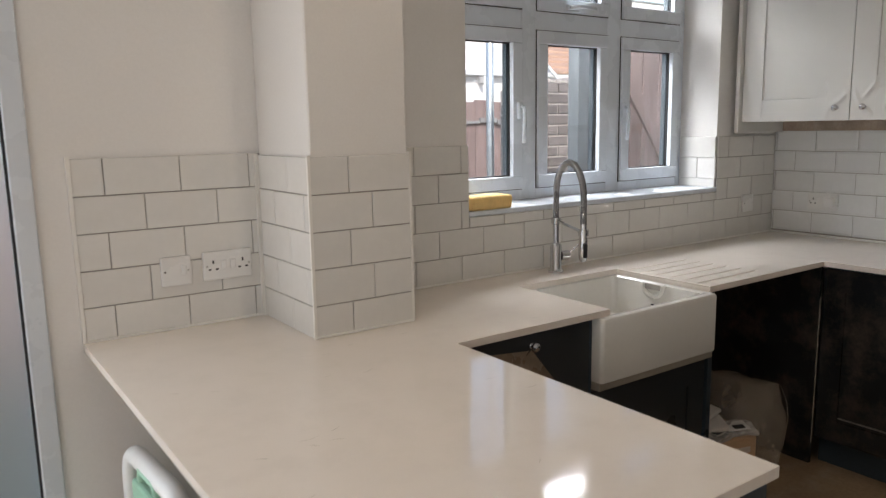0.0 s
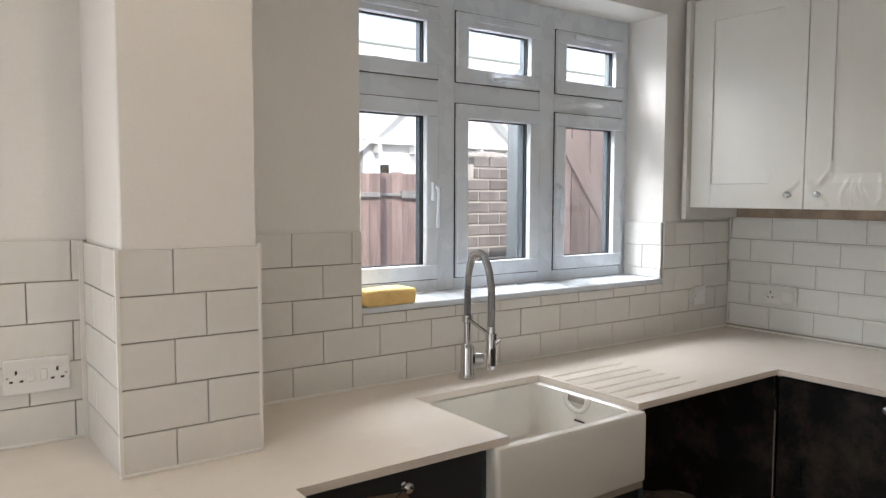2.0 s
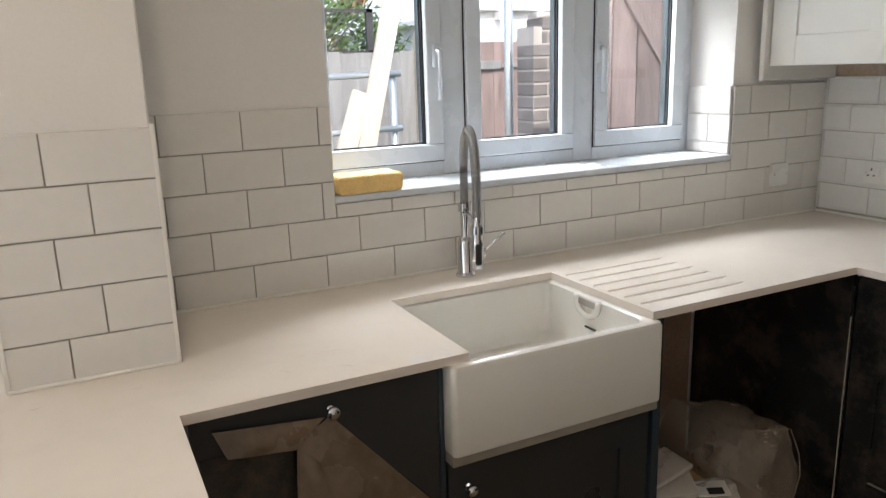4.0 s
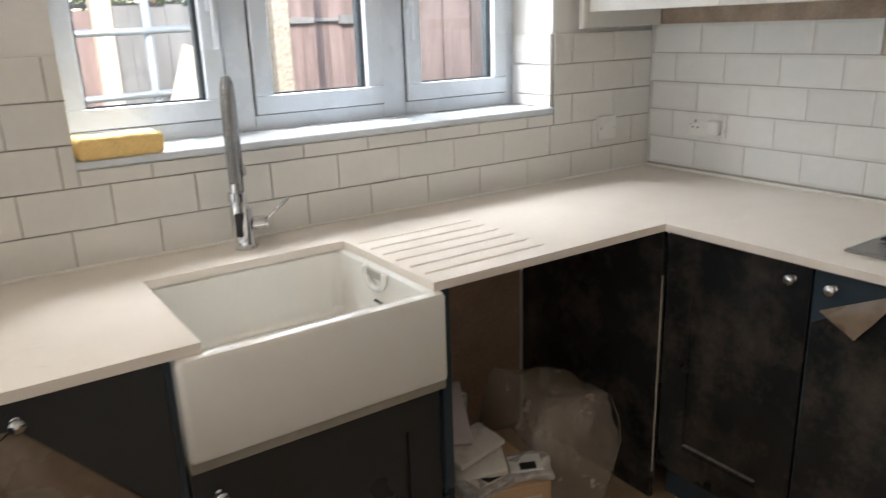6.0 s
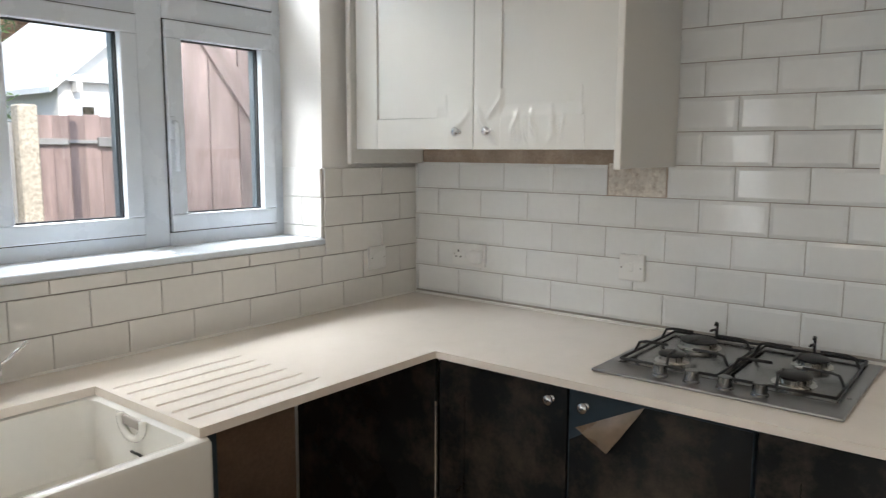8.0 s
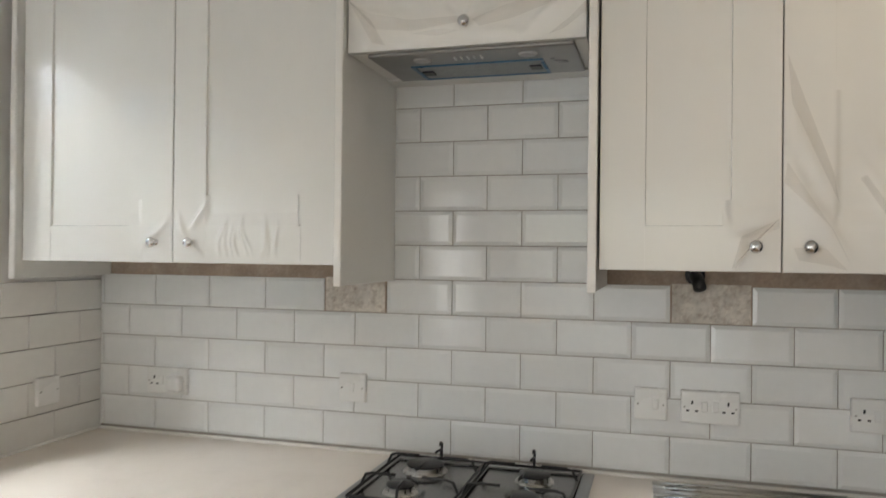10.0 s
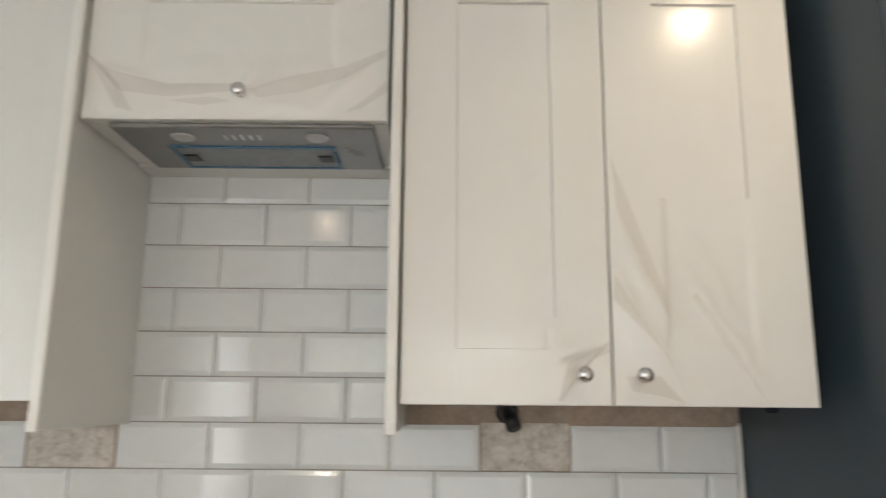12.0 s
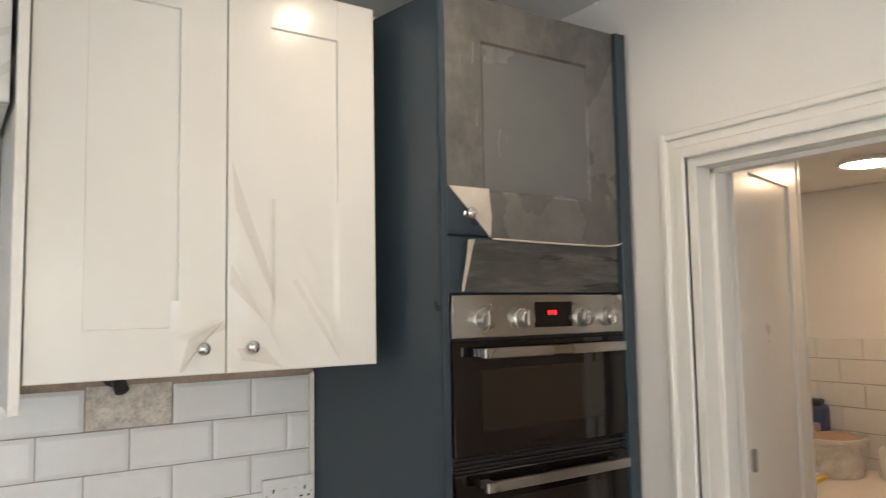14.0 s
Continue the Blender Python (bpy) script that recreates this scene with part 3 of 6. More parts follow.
# bridging unit with hood
bridge = thing("bridging_cabinet", "white bridging cabinet with a lift-up door above the hood", "cabinet", pose(UF + 0.02, 2.454, 0, 0, 0, -90))
part("body", box(0.002, 0.596, 0.002, XE - 0.008 - UF - 0.02, 2.007, ZT - 0.005), WHITE_MELAMINE, bridge)
bd = shaker(bridge, 0.002, 0.596, 2.007, ZT, 0.0, WHITE_DOOR, 0.105, (0.309, 2.060))
film_sheet(bd, -0.02, 0.006, 0.592, 2.010, 2.275, ((0.01, 2.107, 0.16, 2.070, 0.022, 0.0072), (0.12, 2.072, 0.285, 2.062, 0.016, 0.0061), (0.02, 2.097, 0.10, 1.997, 0.026, 0.0088), (0.305, 2.052, 0.44, 2.087, 0.014, 0.0056), (0.31, 2.057, 0.57, 2.187, 0.030, 0.0056), (0.45, 2.027, 0.585, 2.137, 0.018, 0.0088), (0.27, 2.042, 0.13, 2.017, 0.022, 0.0040), (0.32, 2.042, 0.46, 2.017, 0.018, 0.0040), (0.27, 2.122, 0.29, 2.072, 0.010, 0.0048), (0.325, 2.122, 0.305, 2.072, 0.010, 0.0048)), WHITE_DOOR, "puckered film round the knob", 0.004, (0.107, 0.491, 2.112))



def film_folds(door, y, shapes):
    """Doubled tan folds of the protective film, crease shade put into their colour: thin slips lying just proud of a
    door.
    """
    for k, shape in enumerate(shapes):
        bm = bmesh.new()
        bm.faces.new([bm.verts.new((x, y - 0.0006 * (i % 3), z)) for i, (x, z) in enumerate(shape)])
        bmesh.ops.triangulate(bm, faces=bm.faces[:])
        bmesh.ops.subdivide_edges(bm, edges=bm.edges[:], cuts=2, use_grid_fill=True)
        for v in bm.verts:
            v.co.y -= 0.0014 + 0.0012 * noise.noise(Vector((v.co.x * 30, v.co.z * 30, k)))
        part("film_fold", bm, TAN_CREASE_SHADE, door, "doubled tan fold of protective film with the crease's shade in its colour", smooth=True)


film_folds([c for c in cab_b.children if c.name.startswith("door")][1], -0.0285, [[(0.393, 1.937), (0.402, 1.831), (0.493, 1.62), (0.484, 1.681)], [(0.394, 1.707), (0.388, 1.663), (0.476, 1.572), (0.523, 1.476), (0.487, 1.556)], [(0.533, 1.67), (0.545, 1.676), (0.616, 1.566), (0.657, 1.481), (0.598, 1.566)], [(0.407, 1.524), (0.417, 1.498), (0.478, 1.487), (0.512, 1.476), (0.469, 1.524)]])
film_folds([c for c in cab_b.children if c.name.startswith("door")][0], -0.0285, [[(0.304, 1.548), (0.379, 1.586), (0.38, 1.566), (0.342, 1.551), (0.294, 1.479), (0.285, 1.479)]])
film_folds(bd, -0.0285, [[(0.003, 2.139), (0.061, 2.101), (0.172, 2.075), (0.292, 2.077), (0.292, 2.061), (0.173, 2.048), (0.077, 2.06)], [(0.003, 2.143), (0.069, 2.08), (0.106, 2.017), (0.071, 2.026)], [(0.325, 2.066), (0.408, 2.094), (0.51, 2.114), (0.597, 2.154), (0.59, 2.135), (0.51, 2.088), (0.422, 2.06), (0.345, 2.048)], [(0.51, 2.017), (0.56, 2.053), (0.603, 2.095), (0.603, 2.069), (0.547, 2.028)], [(0.293, 2.041), (0.24, 2.031), (0.173, 2.041), (0.253, 2.05)]])

hood = thing("extractor_hood", "grey steel built-in extractor hood with blue edge film", "extractor hood", pose(0, 0, 0))
part("casing", box(6.884, 7.150, 1.886, 2.405, 1.996, 2.006, 0.003), HOOD_STEEL, hood)
part("filter", box(7.000, 7.131, 1.985, 2.317, 1.995, 2.000, 0.001), FILTER, hood, "metal grease filter")
bm = bmesh.new()
for k in ((6.992, 7.001, 1.976, 2.326), (7.130, 7.139, 1.976, 2.326), (7.001, 7.130, 1.976, 1.985), (7.001, 7.130, 2.317, 2.326)):
    add_box(bm, k[0], k[1], k[2], k[3], 1.993, 2.000)
part("edge_film", bm, BLUE_FILM, hood, "blue protective film edge")
for y in (2.297, 2.005):
    part("filter_catch", box(7.045, 7.085, y - 0.016, y + 0.016, 1.991, 1.996, 0.002), BLACK_IRON, hood, "black filter catch")
for y in (2.275, 2.005):
    part("lamp_lens", add_lathe(bmesh.new(), ((0.0, 0.002), (0.020, 0.002), (0.024, 0.006)), (6.935, y, 1.989), 'Z', 20), material("frosted_lens", (0.50, 0.50, 0.49), 0.4, vary=0.03), hood, "round frosted lamp lens")
for i in range(5):
    part("push_button", box(6.925, 6.950, 2.190 - i * 0.017 - 0.002, 2.190 - i * 0.017 + 0.002, 1.993, 2.000, 0.001), SOCKET, hood, "white push button")
part("rear_strip", box(7.152, XE - 0.012, 1.86, 2.452, 2.000, 2.016, 0.002), WHITE_MELAMINE, hood, "white rear filler strip")

# ---- worktop ----
WF, WXF = 2.880, 6.585      # front edges of the sink run and of the hob run
worktop = thing("worktop", "white quartz worktop with drainer grooves, slightly veined", "worktop")
bm = bmesh.new()
Z0, Z1 = 0.879, 0.900
GX0, GX1, GY0, GY1 = 5.835, 6.215, 2.905, 3.300
outline = ((3.900, 1.966), (4.708, 1.966), (4.708, WF), (5.304, WF), (5.304, 3.316), (5.818, 3.316), (5.818, WF), (WXF, WF), (WXF, 1.015), (7.240, 1.015), (7.240, 3.514), (4.752, 3.514), (4.752, 3.153), (4.428, 3.153), (4.428, 3.514), (3.900, 3.514))
hole = ((GX0, GY0), (GX0, GY1), (GX1, GY1), (GX1, GY0))
top = [bm.verts.new((x, y, Z1)) for x, y in outline]
low = [bm.verts.new((x, y, Z0)) for x, y in outline]
inner = [bm.verts.new((x, y, Z1)) for x, y in hole]
edges = []
for loop in (top, inner):
    edges += [bm.edges.new((loop[i], loop[(i + 1) % len(loop)])) for i in range(len(loop))]
bmesh.ops.triangle_fill(bm, use_beauty=True, use_dissolve=False, edges=edges)
for i in range(len(top)):
    j = (i + 1) % len(top)
    bm.faces.new((top[i], low[i], low[j], top[j]))
bm.faces.new(list(reversed(low)))
bmesh.ops.recalc_face_normals(bm, faces=bm.faces)
part("slab", bm, QUARTZ, worktop)
bm = bmesh.new()
grooves = [2.945 + 0.064 * i for i in range(6)]
ys = sorted([GY0, GY1] + [g + d for g in grooves for d in (-0.006, -0.0025, 0.0025, 0.006)])
xs = [GX0, GX0 + 0.004, GX1 - 0.12, GX1 - 0.03, GX1 - 0.006, GX1]
tab = []
for i, x in enumerate(xs):
    row = []
    for y in ys:
        near = min(grooves, key=lambda g: abs(g - y))
        n = grooves.index(near)
        end = GX1 - 0.10 + 0.07 * math.sin(n * 1.3)
        deep = 0.004 if abs(near - y) < 0.004 and GX0 < x < GX1 and x <= GX1 - 0.03 else 0.0
        row.append(bm.verts.new((x, y, Z1 - deep)))
    tab.append(row)
for a, b in zip(tab, tab[1:]):
    for j in range(len(ys) - 1):
        bm.faces.new((a[j], b[j], b[j + 1], a[j + 1]))
part("drainer", bm, QUARTZ, worktop, "drainer grooves cut in the quartz")

VEIN = material("quartz_vein", (0.60, 0.54, 0.47), 0.1, vary=0.2, scale=30, bump=0.0)
rng = random.Random(5)
for i in range(26):
    vx, vy = rng.uniform(3.98, 4.64), rng.uniform(2.02, 3.10)
    if i > 19:
        vx, vy = rng.uniform(4.8, 5.2), rng.uniform(2.95, 3.12)
    a, n = rng.uniform(-0.7, 0.7), rng.randint(2, 4)
    bm, last = bmesh.new(), None
    for k in range(n + 1):
        w = 0.0011 * (1 - abs(2 * k / n - 1) * 0.8)
        p = bm.verts.new((vx - math.sin(a) * w, vy + math.cos(a) * w, Z1 + 0.0002))
        q = bm.verts.new((vx + math.sin(a) * w, vy - math.cos(a) * w, Z1 + 0.0002))
        if last:
            bm.faces.new((last[0], p, q, last[1]))
        last = (p, q)
        step = rng.uniform(0.006, 0.014)
        vx, vy, a = vx + math.cos(a) * step, vy + math.sin(a) * step, a + rng.uniform(-0.5, 0.5)
    part("vein", bm, VEIN, worktop, "faint grey-brown vein in the quartz")

# ---- sink ----
sink = thing("butler_sink", "white fireclay butler sink set under the worktop", "sink")
SX0, SX1, SY0, SY1, SZ0, SZ1 = 5.252, 5.840, 2.862, 3.350, 0.668, 0.8785
bm = bmesh.new()
t = 0.034


def ring(inset, z, round_, n=6):
    x0, x1, y0, y1 = SX0 + inset, SX1 - inset, SY0 + inset, SY1 - inset
    out = []
    for cx, cy, a0 in ((x1 - round_, y0 + round_, -90), (x1 - round_, y1 - round_, 0), (x0 + round_, y1 - round_, 90), (x0 + round_, y0 + round_, 180)):
        for i in range(n + 1):
            a = radians(a0 + 90 * i / n)
            out.append(bm.verts.new((cx + round_ * math.cos(a), cy + round_ * math.sin(a), z)))
    return out


levels = [ring(0.002, SZ0, 0.012), ring(0, SZ0 + 0.006, 0.014), ring(0, SZ1 - 0.012, 0.014), ring(0.004, SZ1 - 0.003, 0.014), ring(0.012, SZ1, 0.016), ring(t - 0.008, SZ1, 0.03),
          ring(t, SZ1 - 0.006, 0.032), ring(t + 0.006, SZ0 + 0.06, 0.036), ring(t + 0.02, SZ0 + 0.04, 0.04), ring(t + 0.05, SZ0 + 0.032, 0.05)]
for a, b in zip(levels, levels[1:]):
    for i in range(len(a)):
        j = (i + 1) % len(a)
        bm.faces.new((a[i], a[j], b[j], b[i]))
bm.faces.new(list(reversed(levels[0])))
bm.faces.new(levels[-1])
bmesh.ops.recalc_face_normals(bm, faces=bm.faces)
part("basin", bm, CERAMIC, sink, smooth=True)
bm = bmesh.new()
ox = SX1 - t - 0.008
arc = [(ox, 3.115 + 0.047 * math.cos(radians(180 + a)), 0.868 + 0.042 * math.sin(radians(180 + a))) for a in range(0, 181, 15)]
add_tube(bm, [(ox, 3.068, 0.876)] + arc + [(ox, 3.162, 0.876)], 0.009, 8)
part("overflow_weir", bm, CERAMIC, sink, "raised overflow weir", smooth=True)
# no opening is cut: the slot's shade is painted as a grey block
part("overflow_slot", box(ox - 0.003, ox + 0.006, 3.078, 3.152, 0.852, 0.874, 0.002), GROUT, sink, "overflow slot whose shade is a grey block")
part("maker_mark", box(ox - 0.004, ox + 0.001, 3.075, 3.12, 0.793, 0.797), DARK, sink, "small printed mark")
part("waste", add_lathe(bmesh.new(), ((0.0, 0.004), (0.03, 0.004), (0.043, 0.002), (0.045, 0.0)), (5.546, 3.12, SZ0 + 0.033), 'Z', 20), CHROME, sink, "chrome waste", smooth=True)

# ---- spring tap ----
tap = thing("kitchen_tap", "chrome pull-down kitchen tap with a spring hose", "tap", pose(5.592, 3.425, 0.9, 0, 0, -21))
bm = add_lathe(bmesh.new(), ((0.0, 0), (0.030, 0), (0.030, 0.006), (0.025, 0.010), (0.023, 0.014), (0.023, 0.105), (0.020, 0.112), (0.0125, 0.118), (0.0125, 0.19), (0.0, 0.19)))
part("body", bm, CHROME, tap, smooth=True)
bm = add_lathe(bmesh.new(), ((0.0, 0), (0.019, 0), (0.019, 0.030), (0.012, 0.038), (0.0, 0.038)), (0.022, 0, 0.065), 'X', 16)
add_tube(bm, [(0.048, 0, 0.068), (0.070, -0.004, 0.085), (0.115, -0.010, 0.125)], 0.0045, 8)
part("lever", bm, CHROME, tap, "chrome side lever", smooth=True)
R = 0.125
path = [(0, 0, 0.18 + 0.02 * i) for i in range(7)] + [(0, -R + R * math.cos(radians(a)), 0.31 + R * math.sin(radians(a))) for a in range(6, 180, 6)] + [(0, -2 * R, 0.305 - 0.02 * i) for i in range(6)]
part("hose", add_tube(bmesh.new(), path, 0.0075, 10), GASKET, tap, "dark hose inside the spring", smooth=True)
pts = [Vector(p) for p in path]
coil = []
turns = 6
for i in range(len(pts) - 1):
    d = (pts[i + 1] - pts[i]).normalized()
    side = Vector((1, 0, 0))
    up = d.cross(side)
    for k in range(turns * 8):
        f = k / (turns * 8)
        a = 2 * math.pi * f * turns
        coil.append(pts[i].lerp(pts[i + 1], f) + 0.0115 * (math.cos(a) * side + math.sin(a) * up))
part("spring", add_tube(bmesh.new(), coil, 0.0014, 5), SPRING, tap, "chrome coil spring", smooth=True)
bm = add_lathe(bmesh.new(), ((0.0, 0), (0.011, 0), (0.016, 0.012), (0.017, 0.07), (0.013, 0.10), (0.012, 0.135), (0.0, 0.135)), (0, -2 * R, 0.085))
head = part("spray_head", bm, CHROME, tap, "chrome spray head", smooth=True)
part("trigger", box(-0.008, 0.008, -2 * R - 0.022, -2 * R - 0.015, 0.10, 0.155, 0.003), BLACK_IRON, head, "black spray trigger")
bm = add_tube(bmesh.new(), [(0, 0, 0.205), (0, -0.04, 0.203), (0, -2 * R, 0.19)], 0.006, 8)
add_lathe(bm, ((0.0125, -0.012), (0.019, -0.012), (0.019, 0.012), (0.0125, 0.012), (0.0125, -0.012)), (0, 0, 0.205))
add_lathe(bm, ((0.0135, -0.01), (0.019, -0.01), (0.019, 0.01), (0.0135, 0.01), (0.0135, -0.01)), (0, -2 * R, 0.19))
part("holder_arm", bm, CHROME, tap, "chrome holder arm", smooth=True)


def flap(name, pts, parent, mat, label, bulge=0.01, n=6):
    """A peeled sheet: a bent quad patch between four corners."""
    a, b, c, d = (Vector(p) for p in pts)
    bm = bmesh.new()
    nrm = (b - a).cross(d - a).normalized()
    nrm = -nrm if nrm.y > 0 else nrm
    rows_ = []
    for i in range(n + 1):
        u = i / n
        row = []
        for j in range(n + 1):
            v = j / n
            p = a.lerp(b, u).lerp(d.lerp(c, u), v)
            row.append(bm.verts.new(p + nrm * bulge * math.sin(math.pi * u) * math.sin(math.pi * v) + nrm * 0.0015 * math.sin(9 * u + 5 * v)))
        rows_.append(row)
    for i in range(n):
        for j in range(n):
            bm.faces.new((rows_[i][j], rows_[i + 1][j], rows_[i + 1][j + 1], rows_[i][j + 1]))
    bm.normal_update()
    bmesh.ops.solidify(bm, geom=bm.faces[:], thickness=0.0008)
    return part(name, bm, mat, parent, label, smooth=True)


# ---- base cabinets, sink run (facing -y) ----
BF = 2.925      # back plane of the doors
dish = thing("appliance_door_unit", "navy integrated appliance front with half-peeled protective film", "cabinet")
part("body", box(4.735, 5.235, BF + 0.001, 3.46, 0.12, 0.875), NAVY, dish)
d = slab(dish, 4.722, 5.238, 0.13, 0.868, BF, NAVY_DULL, (4.995, 0.833))
film_y = BF - 0.0215
bm = bmesh.new()
vs = [bm.verts.new(p) for p in ((4.728, film_y, 0.14), (5.232, film_y, 0.14), (5.232, film_y, 0.545), (4.992, film_y, 0.815), (4.90, film_y, 0.79), (4.735, film_y, 0.79))]
bm.faces.new(vs)
bm.normal_update()
bmesh.ops.solidify(bm, geom=bm.faces[:], thickness=0.0008)
part("protective_film", bm, NAVY_FILM, d, "clear protective film over the lower door")
flap("peeled_film", ((4.920, film_y - 0.010, 0.781), (4.992, film_y - 0.003, 0.822), (5.234, film_y - 0.004, 0.536), (4.998, film_y - 0.045, 0.552)), d, FLAP, "peeled brown-tinted film hanging from the door", 0.012, 8)
flap("peeled_film", ((4.905, film_y - 0.028, 0.640), (4.919, film_y - 0.008, 0.775), (4.960, film_y - 0.030, 0.735), (4.997, film_y - 0.047, 0.552)), d, FLAP, "peeled brown-tinted film hanging from the door", 0.006, 6)
flap("peeled_film", ((4.762, film_y - 0.006, 0.844), (4.980, film_y - 0.006, 0.822), (4.917, film_y - 0.016, 0.772), (4.784, film_y - 0.018, 0.788)), d, FLAP, "peeled brown-tinted film folded over", 0.006, 6)

sinkunit = thing("sink_base_cabinet", "navy shaker base cabinet below the sink", "cabinet")
part("body", box(5.252, 5.842, BF + 0.001, 3.46, 0.12, 0.64), NAVY, sinkunit)
part("support_strip", box(5.254, 5.838, 2.875, BF + 0.1, 0.640, 0.667, 0.001), material("grey_beige_strip", (0.34, 0.31, 0.26), 0.6, vary=0.08), sinkunit, "grey-beige support strip under the sink")
shaker(sinkunit, 5.256, 5.838, 0.13, 0.632, BF, NAVY_DULL, 0.09, (5.305, 0.565))
post = thing("filler_post", "navy filler posts beside the sink", "filler panel")
part("post", box(5.843, 5.868, 2.895, 3.46, 0.0, 0.878, 0.001), NAVY, post)
part("post", box(5.2385, 5.2505, 2.905, 3.46, 0.0, 0.878, 0.001), NAVY, post)
structure("plinth", box(4.74, 5.842, 2.975, 2.99, 0.0, 0.118), NAVY, "navy plinth under the sink cabinets", "plinth")

# ---- hob run (facing -x) ----
BX = 6.635      # back plane of the doors
corner = thing("corner_panel", "navy corner end panel under scuffed protective film", "panel")
part("board", box(6.610, 6.630, 2.905, 3.515, 0.0, 0.878, 0.001), NAVY_FILM, corner)
part("pale_edge", box(6.607, 6.610, 2.8965, 2.8990, 0.10, 0.74), FLAP_PALE, corner, "pale unpeeled film edge")
specs = ((2.892, 2.470, 'r', True), (2.466, 2.010, 'l', True), (2.006, 1.520, 'r', True), (1.516, 1.020, 'l', False))
for i, (ya, yb, side, filmed) in enumerate(specs):
    w = ya - yb
    u = thing("base_cabinet", "navy shaker base cabinet under scuffed protective film below the hob worktop", "cabinet", pose(BX, ya, 0, 0, 0, -90), "navy base cabinets of the hob run")
    part("body", box(0.001, w - 0.001, 0.001, 0.56, 0.12, 0.875), NAVY, u)
    kx = w - 0.045 if side == 'r' else 0.05
    d = shaker(u, 0.0015, w - 0.0015, 0.13, 0.866, 0.0, NAVY_FILM if i != 1 else NAVY, 0.09, (kx, 0.832))
    if i == 0:
        # highlight on the recess's lower edge, put in as a pale strip
        part("panel_edge_highlight", box(0.095, w - 0.095, -0.0225, -0.0135, 0.236, 0.240, 0.001), DUST_HIGHLIGHT, d, "pale strip painted as the highlight along the panel's lower edge")
    if i == 1:
        bm = bmesh.new()
        vs = [bm.verts.new(p) for p in ((0.006, -0.0215, 0.14), (w - 0.004, -0.0215, 0.14), (w - 0.004, -0.0215, 0.862), (0.205, -0.0215, 0.862), (0.006, -0.0215, 0.735))]
        bm.faces.new(vs)
        bm.normal_update()
        bmesh.ops.solidify(bm, geom=bm.faces[:], thickness=0.0008)
        part("protective_film", bm, NAVY_FILM, d, "scuffed protective film")
        flap("peeled_film", ((0.026, -0.030, 0.774), (0.205, -0.024, 0.864), (0.165, -0.035, 0.800), (0.122, -0.050, 0.735)), d, FLAP, "peeled corner of grey film", 0.008, 6)
structure("plinth", box(6.68, 6.695, 1.02, 2.9, 0.0, 0.118), NAVY, "navy plinth under the hob cabinets", "plinth")

# ---- peninsula cabinets (facing +x) ----
for i, (ya, yb) in enumerate(((1.985, 2.420), (2.424, 2.870))):
    w = yb - ya
    u = thing("peninsula_cabinet", "navy shaker base cabinet of the peninsula", "cabinet", pose(4.672, ya, 0, 0, 0, 90), "navy peninsula cabinets")
    part("body", box(0.001, w - 0.001, 0.001, 0.58, 0.12, 0.875), NAVY, u)
    shaker(u, 0.0015, w - 0.0015, 0.13, 0.866, 0.0, NAVY, 0.09, (w - 0.05 if i == 0 else 0.05, 0.80))
back = thing("peninsula_back_panel", "navy back panel of the peninsula", "panel")
part("board", box(4.03, 4.05, 1.975, 2.915, 0.0, 0.878, 0.001), NAVY, back)
part("pale_edge", box(4.028, 4.052, 2.915, 2.921, 0.0, 0.878), WHITE_MELAMINE, back, "white board edge")
endp = thing("peninsula_end_panel", "navy end panel of the peninsula", "panel")
part("board", box(4.05, 4.672, 1.965, 1.983, 0.0, 0.878, 0.001), NAVY, endp)

# ---- oven tower ----
TX, TY0, TY1, TZ = 6.700, 0.392, 0.972, 2.372
tower = thing("oven_tower", "tall navy oven housing with dusty half-peeled protective film", "cabinet", pose(TX, TY1, 0, 0, 0, -90))
W = TY1 - TY0
part("side_panel", box(-0.020, -0.001, -0.008, XE - TX - 0.001, 0.0, TZ, 0.001), NAVY, tower, "smooth navy side panel")
part("side_panel", box(W + 0.001, W + 0.040, -0.016, XE - TX - 0.001, 0.0, TZ + 0.004, 0.001), NAVY, tower, "smooth navy side panel")
bm = bmesh.new()
for z0, z1 in ((1.638, TZ - 0.004),):
    add_box(bm, 0, W, 0.022, XE - TX - 0.002, z0, z1)
part("body", bm, NAVY, tower)
d = shaker(tower, 0.002, W - 0.002, 1.778, TZ, 0.02, NAVY, 0.10, (0.058, 1.828), thick=0.02)
fy = -0.0015
bm = bmesh.new()
o = [bm.verts.new(p) for p in ((0.13, fy, 1.770), (W + 0.002, fy, 1.764), (W + 0.002, fy, TZ + 0.004), (0.0, fy, TZ + 0.004), (0.0, fy, 1.897))]
n_ = [bm.verts.new(p) for p in ((0.112, fy, 1.885), (W - 0.10, fy, 1.885), (W - 0.10, fy, TZ - 0.105), (0.112, fy, TZ - 0.105))]
r_ = [bm.verts.new((v.co.x + (0.006 if v.co.x < 0.3 else -0.006), fy + 0.005, v.co.z + (0.006 if v.co.z < 2 else -0.006))) for v in n_]
for f in ((o[0], o[1], n_[1], n_[0]), (o[1], o[2], n_[2], n_[1]), (o[2], o[3], n_[3], n_[2]), (o[3], o[4], n_[0], n_[3]), (o[4], o[0], n_[0])):
    bm.faces.new(f)
for k in range(4):
    bm.faces.new((n_[k], n_[(k + 1) % 4], r_[(k + 1) % 4], r_[k]))
bmesh.ops.recalc_face_normals(bm, faces=bm.faces)
part("protective_film", bm, GREY_FILM, d, "dusty streaked protective film")
